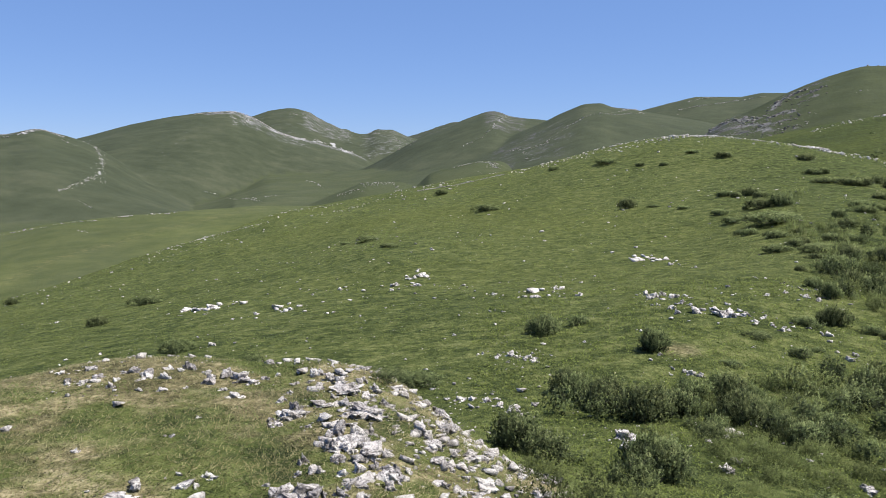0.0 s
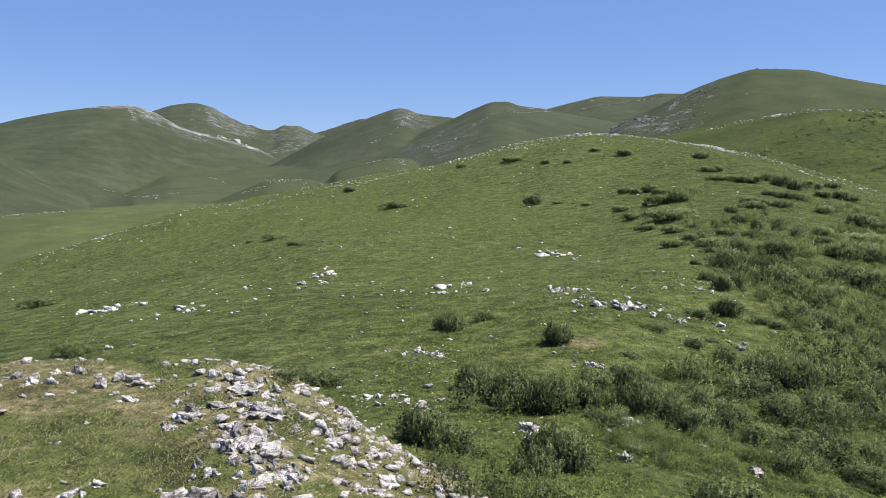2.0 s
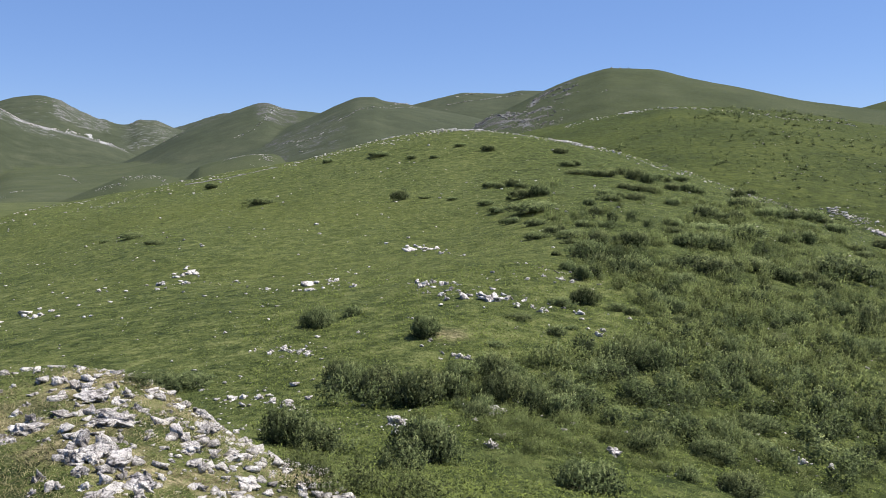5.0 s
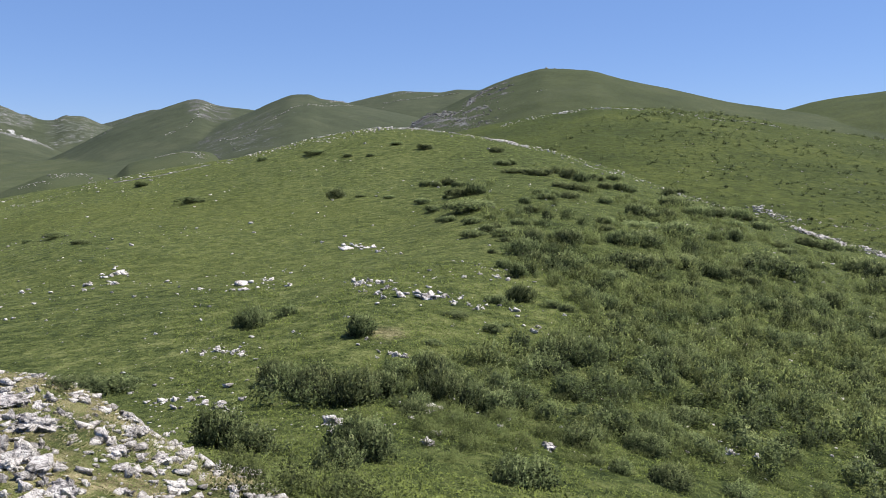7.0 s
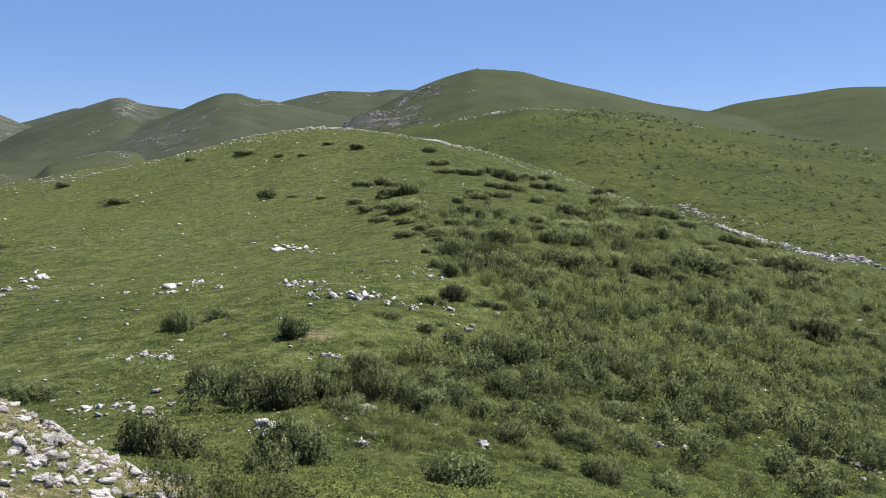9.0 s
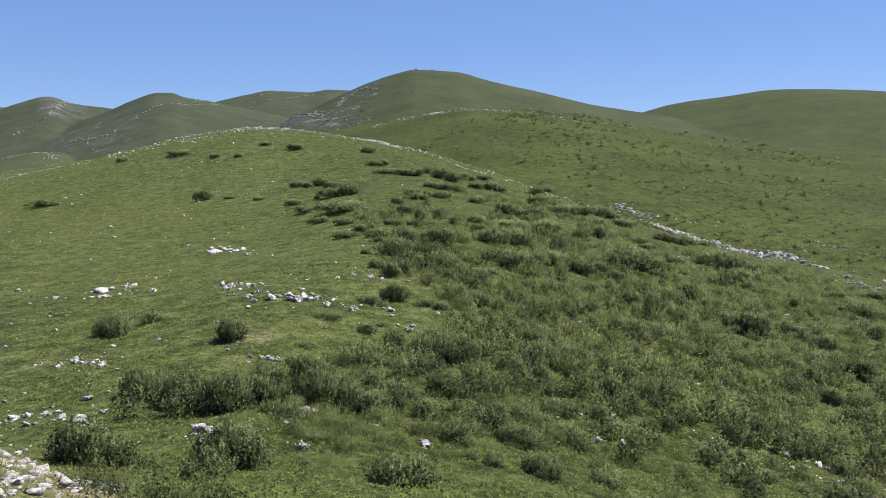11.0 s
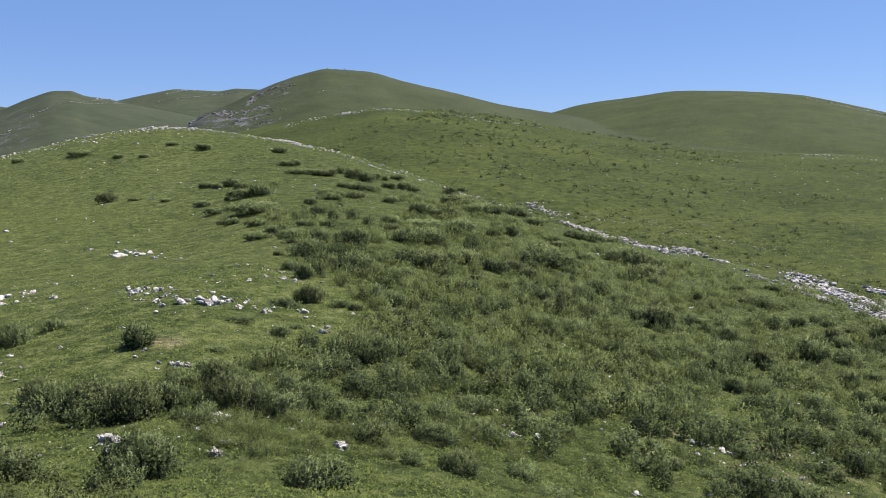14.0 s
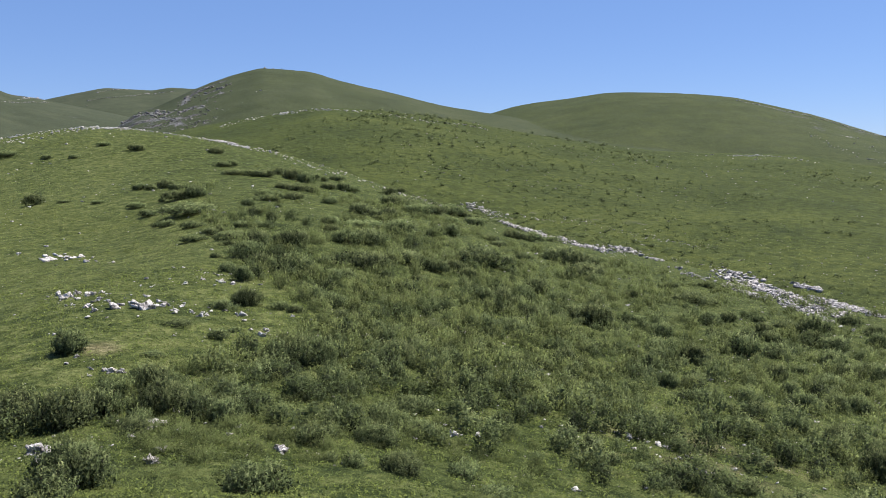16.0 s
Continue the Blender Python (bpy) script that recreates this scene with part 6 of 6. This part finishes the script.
stony("limestone_rib", "jagged pale limestone rib across the slope", SCREE,
      (51.2, 67.1, 67.6, 78.0, 0.35, 26, 0.32),
      (48.9, 63.8, 67.5, 77.6, 0.34, 18, 0.29),
      (46.9, 61.0, 67.3, 77.2, 0.33, 12, 0.26),
      (46.6, 60.5, 66.9, 76.5, 0.33, 7, 0.24),
      (69.8, 81.3, 70.5, 74.6, 0.65, 53, 0.37),
      (69.4, 80.5, 69.7, 73.6, 0.65, 38, 0.34),
      (68.6, 79.4, 69.3, 72.9, 0.64, 25, 0.30),
      (68.2, 78.7, 68.8, 72.2, 0.63, 15, 0.28),
      (50.7, 53.4, 51.8, 51.6, 0.32, 84, 0.35),
      (51.8, 51.6, 49.8, 47.7, 0.31, 67, 0.34),
      (50.0, 52.4, 50.6, 50.3, 0.31, 60, 0.33),
      (50.6, 50.3, 49.3, 47.1, 0.30, 47, 0.32),
      (49.6, 51.9, 49.9, 49.5, 0.31, 40, 0.29),
      (49.9, 49.5, 48.8, 46.4, 0.30, 31, 0.28),
      (49.1, 51.3, 49.4, 48.8, 0.31, 24, 0.27),
      (49.4, 48.8, 48.5, 46.0, 0.30, 19, 0.26),
      (49.6, 47.5, 51.7, 47.2, 0.22, 33, 0.30),
      (49.3, 47.1, 51.4, 46.7, 0.21, 23, 0.28),
      (49.0, 46.6, 51.0, 46.3, 0.21, 15, 0.25),
      (48.9, 46.4, 50.9, 46.1, 0.21, 9, 0.24),
      (55.8, 50.9, 67.9, 56.7, 0.51, 152, 0.41),
      (51.4, 46.7, 49.8, 41.5, 0.42, 108, 0.32),
      (50.6, 45.9, 48.7, 40.4, 0.41, 72, 0.28),
      (49.3, 44.6, 47.8, 39.5, 0.40, 43, 0.26),
      (68.5, 57.1, 69.4, 56.0, 0.44, 15, 0.35),
      (68.3, 56.8, 69.2, 55.7, 0.44, 10, 0.33),
      (50.5, 41.9, 69.0, 55.4, 0.38, 7, 0.25),
      (49.6, 41.0, 51.4, 41.1, 0.32, 4, 0.20),
      (69.7, 56.1, 70.1, 53.6, 0.39, 58, 0.43),
      (70.1, 53.6, 49.8, 36.3, 0.33, 57, 0.36),
      (69.5, 55.8, 69.9, 53.3, 0.39, 41, 0.41),
      (69.9, 53.3, 49.5, 35.9, 0.32, 41, 0.34),
      (69.3, 55.5, 69.4, 52.8, 0.38, 27, 0.36),
      (69.4, 52.8, 49.0, 35.4, 0.32, 27, 0.30),
      (68.9, 55.0, 69.2, 52.5, 0.38, 16, 0.34),
      (69.2, 52.5, 48.4, 35.0, 0.32, 16, 0.28),
      (48.4, 34.0, 46.1, 29.3, 0.35, 38, 0.23),
      (48.1, 33.7, 45.3, 28.7, 0.35, 27, 0.22),
      (47.6, 33.3, 44.6, 28.2, 0.34, 18, 0.19),
      (46.9, 32.7, 43.6, 27.5, 0.34, 10, 0.18),
      (69.1, 42.8, 67.9, 39.8, 0.80, 106, 0.50),
      (67.9, 39.8, 48.0, 26.1, 0.66, 148, 0.42),
      (68.3, 42.2, 51.2, 29.9, 0.69, 75, 0.42),
      (51.2, 29.9, 44.7, 24.3, 0.55, 105, 0.33),
      (50.7, 31.2, 49.6, 28.9, 0.58, 50, 0.31),
      (49.6, 28.9, 43.5, 23.6, 0.53, 70, 0.29),
      (49.2, 30.2, 47.1, 27.4, 0.56, 30, 0.28),
      (47.1, 27.4, 42.4, 22.9, 0.51, 42, 0.26),
      (45.8, 28.2, 40.9, 22.9, 0.19, 70, 0.27),
      (45.0, 27.6, 40.6, 22.7, 0.19, 50, 0.25),
      (44.3, 27.1, 40.3, 22.5, 0.18, 33, 0.22),
      (44.0, 26.9, 40.0, 22.3, 0.18, 20, 0.21),
      (49.2, 26.8, 41.8, 20.6, 0.45, 92, 0.27),
      (41.8, 20.6, 41.4, 18.9, 0.40, 65, 0.25),
      (45.3, 24.6, 40.8, 20.1, 0.42, 66, 0.25),
      (40.8, 20.1, 40.8, 18.6, 0.39, 46, 0.23),
      (44.2, 23.9, 39.9, 19.5, 0.41, 44, 0.21),
      (39.9, 19.5, 40.0, 18.2, 0.38, 30, 0.20),
      (43.2, 23.3, 39.3, 19.2, 0.40, 26, 0.20),
      (39.3, 19.2, 39.1, 17.7, 0.38, 18, 0.18),
      (69.5, 36.2, 69.0, 33.6, 0.29, 38, 0.45),
      (69.3, 36.0, 68.8, 33.4, 0.29, 27, 0.43),
      (69.1, 35.8, 68.6, 33.2, 0.29, 18, 0.38),
      (68.9, 35.5, 68.1, 32.9, 0.29, 10, 0.36),
      (47.1, 23.3, 45.6, 19.7, 0.32, 134, 0.27),
      (45.2, 22.2, 44.4, 19.1, 0.31, 95, 0.25),
      (44.5, 21.8, 43.9, 18.8, 0.30, 63, 0.22),
      (43.7, 21.3, 43.3, 18.5, 0.30, 38, 0.20),
      (44.5, 19.2, 44.7, 18.2, 0.18, 39, 0.23),
      (44.2, 19.0, 44.4, 18.0, 0.18, 28, 0.22),
      (43.9, 18.8, 44.1, 17.8, 0.18, 18, 0.20),
      (43.6, 18.6, 43.8, 17.6, 0.18, 11, 0.18),
      (40.8, 21.9, 37.2, 17.5, 0.22, 78, 0.21),
      (40.2, 21.5, 36.9, 17.3, 0.21, 56, 0.20),
      (39.2, 21.0, 36.7, 17.2, 0.21, 37, 0.17),
      (38.7, 20.6, 36.4, 17.0, 0.21, 22, 0.16))
stony("shoulder_stones", "pale stones along the crest of the green shoulder", ROCK,
      (94.3, 212.7, 111.6, 232.7, 0.24, 10, 0.51),
      (111.6, 232.7, 122.4, 232.9, 0.26, 12, 0.54),
      (122.4, 232.9, 126.8, 226.2, 0.26, 9, 0.54),
      (93.8, 210.8, 110.1, 228.8, 0.24, 7, 0.48),
      (110.1, 228.8, 120.7, 229.0, 0.26, 9, 0.50),
      (120.7, 229.0, 118.2, 210.3, 0.25, 6, 0.49),
      (93.2, 209.0, 106.4, 220.5, 0.24, 5, 0.42),
      (106.4, 220.5, 115.8, 218.9, 0.25, 6, 0.43),
      (115.8, 218.9, 118.0, 209.2, 0.24, 4, 0.43),
      (91.6, 204.7, 105.4, 217.7, 0.23, 4, 0.39),
      (105.4, 217.7, 113.8, 214.4, 0.24, 4, 0.40),
      (113.8, 214.4, 116.4, 205.7, 0.24, 4, 0.40),
      (121.7, 230.8, 126.2, 230.3, 0.17, 13, 0.65),
      (120.6, 227.9, 126.0, 229.2, 0.17, 9, 0.61),
      (115.6, 217.9, 119.0, 215.6, 0.16, 6, 0.52),
      (113.6, 213.4, 116.4, 210.3, 0.16, 4, 0.48),
      (126.8, 226.2, 124.2, 205.0, 0.21, 14, 0.52),
      (124.2, 205.0, 133.0, 197.6, 0.20, 20, 0.50),
      (118.2, 210.3, 124.0, 204.0, 0.20, 10, 0.47),
      (124.0, 204.0, 132.8, 196.6, 0.20, 14, 0.47),
      (118.0, 209.2, 122.3, 200.5, 0.20, 7, 0.42),
      (122.3, 200.5, 132.0, 194.9, 0.19, 9, 0.41),
      (116.4, 205.7, 122.1, 199.5, 0.20, 4, 0.39),
      (122.1, 199.5, 129.1, 190.0, 0.19, 5, 0.38),
      (121.3, 207.0, 125.5, 205.2, 0.16, 12, 0.60),
      (120.1, 204.4, 124.8, 203.4, 0.16, 9, 0.56),
      (119.4, 202.5, 123.6, 200.8, 0.16, 6, 0.50),
      (118.2, 199.9, 123.3, 199.8, 0.15, 4, 0.46),
      (131.4, 195.2, 133.9, 172.2, 0.28, 19, 0.44),
      (133.9, 172.2, 144.7, 168.9, 0.27, 13, 0.43),
      (144.7, 168.9, 144.3, 159.4, 0.27, 7, 0.42),
      (130.6, 193.5, 133.6, 171.4, 0.28, 13, 0.41),
      (133.6, 171.4, 144.3, 168.0, 0.27, 9, 0.40),
      (144.3, 168.0, 144.5, 159.3, 0.27, 5, 0.40),
      (128.3, 189.5, 133.3, 170.5, 0.28, 9, 0.37),
      (133.3, 170.5, 143.4, 166.5, 0.27, 6, 0.36),
      (143.4, 166.5, 144.2, 158.5, 0.27, 4, 0.36),
      (127.5, 187.8, 131.9, 168.3, 0.27, 5, 0.34),
      (131.9, 168.3, 142.5, 165.0, 0.27, 4, 0.33),
      (142.5, 165.0, 143.8, 157.6, 0.27, 4, 0.33),
      (208.9, 129.4, 226.3, 129.9, 0.17, 27, 0.46),
      (208.3, 128.6, 224.7, 128.7, 0.17, 19, 0.43),
      (206.8, 127.4, 221.4, 126.4, 0.17, 13, 0.38),
      (205.4, 126.2, 219.0, 124.7, 0.16, 7, 0.35),
      (226.3, 129.9, 216.6, 108.8, 0.17, 24, 0.45),
      (224.7, 128.7, 210.9, 105.6, 0.16, 17, 0.42),
      (221.4, 126.4, 208.6, 104.1, 0.16, 11, 0.37),
      (219.0, 124.7, 207.1, 103.1, 0.16, 6, 0.35))
stony("hillside_stones", "pale stones strewn on the slope behind the rib", SCREE,
      (68.9, 79.2, 75.2, 68.5, 0.57, 103, 0.19),
      (78.3, 71.4, 78.8, 51.0, 0.83, 179, 0.18),
      (70.5, 52.3, 70.4, 43.0, 0.47, 57, 0.18),
      (92.3, 58.2, 76.9, 31.7, 1.99, 36, 0.17))
stony("slope_stones", "flat pale stones on the worn grassy slope", ROCK,
      (10.4, 8.2, 10.5, 7.8, 0.02, 5, 0.06),
      (10.5, 7.8, 10.6, 7.3, 0.02, 8, 0.06),
      (10.3, 7.0, 11.2, 7.1, 0.04, 8, 0.05),
      (11.2, 7.1, 10.1, 6.2, 0.03, 6, 0.05),
      (10.1, 6.2, 10.6, 6.1, 0.02, 7, 0.05),
      (11.5, 11.6, 9.9, 9.3, 0.05, 12, 0.05),
      (9.8, 8.5, 10.1, 8.2, 0.04, 7, 0.04),
      (10.5, 8.0, 10.7, 7.3, 0.04, 12, 0.06),
      (10.0, 16.7, 9.5, 13.6, 0.09, 26, 0.05),
      (8.7, 23.2, 9.3, 18.9, 0.08, 43, 0.07))
stony("summit_crag", "broken grey crag on the shoulder of the summit hill", CRAG,
      (184.3, 579.4, 174.8, 523.5, 3.21, 51, 1.87),
      (174.8, 523.5, 182.7, 517.9, 3.04, 57, 1.78),
      (182.7, 517.9, 174.9, 473.1, 2.91, 45, 1.70),
      (174.9, 473.1, 173.5, 452.1, 2.73, 38, 1.60),
      (155.8, 470.0, 164.6, 466.4, 3.83, 68, 1.22),
      (164.6, 466.4, 164.3, 437.1, 3.72, 68, 1.19),
      (164.3, 437.1, 162.1, 414.1, 3.53, 45, 1.12),
      (148.3, 429.7, 155.9, 414.7, 3.47, 68, 0.95),
      (155.9, 414.7, 156.3, 389.8, 3.34, 53, 0.91),
      (184.9, 464.7, 199.1, 492.6, 2.85, 30, 1.51),
      (199.1, 492.6, 208.3, 495.9, 2.96, 47, 1.57),
      (208.3, 495.9, 213.8, 493.7, 2.97, 36, 1.58),
      (200.7, 467.1, 206.5, 464.7, 2.81, 32, 1.31),
      (206.5, 464.7, 214.2, 468.2, 2.83, 30, 1.32),
      (172.0, 434.0, 176.7, 432.1, 3.61, 38, 1.10),
      (176.7, 432.1, 178.2, 419.3, 3.57, 45, 1.08),
      (160.8, 410.7, 166.3, 406.6, 3.41, 53, 0.98),
      (166.3, 406.6, 169.0, 397.7, 3.37, 45, 0.97),
      (152.8, 385.7, 158.4, 385.2, 3.22, 41, 0.88),
      (158.4, 385.2, 162.6, 379.8, 3.21, 45, 0.88),
      (189.5, 439.3, 200.7, 445.2, 3.21, 30, 0.97))
stony("summit_stones", "pale stones on the summit hill", SCREE,
      (202.2, 410.9, 212.8, 412.6, 0.64, 8, 0.76),
      (163.6, 381.5, 181.7, 394.2, 2.35, 11, 0.65))
stony("scree", "grey scree on the long hill", SCREE,
      (569.9, 348.9, 588.3, 313.4, 0.69, 61, 1.20),
      (588.3, 313.4, 639.1, 266.5, 0.70, 104, 1.22),
      (486.9, 248.2, 444.8, 210.7, 2.15, 25, 0.86),
      (444.8, 210.7, 401.0, 168.6, 1.92, 38, 0.77),
      (536.6, 247.3, 447.1, 185.9, 2.23, 30, 0.89))
stony("boulders", "pale boulders dotted over the valley meadow", SCREE,
      (-105.6, 194.3, -95.5, 196.0, 0.46, 28, 0.49),
      (-94.9, 199.0, -85.3, 200.7, 0.45, 36, 0.48),
      (-82.4, 204.1, -78.2, 208.0, 0.34, 16, 0.49),
      (-76.5, 209.1, -71.3, 213.1, 0.46, 14, 0.49),
      (-84.7, 184.3, -77.8, 180.1, 0.41, 10, 0.44),
      (-70.2, 210.0, -67.1, 267.0, 0.51, 28, 0.55))
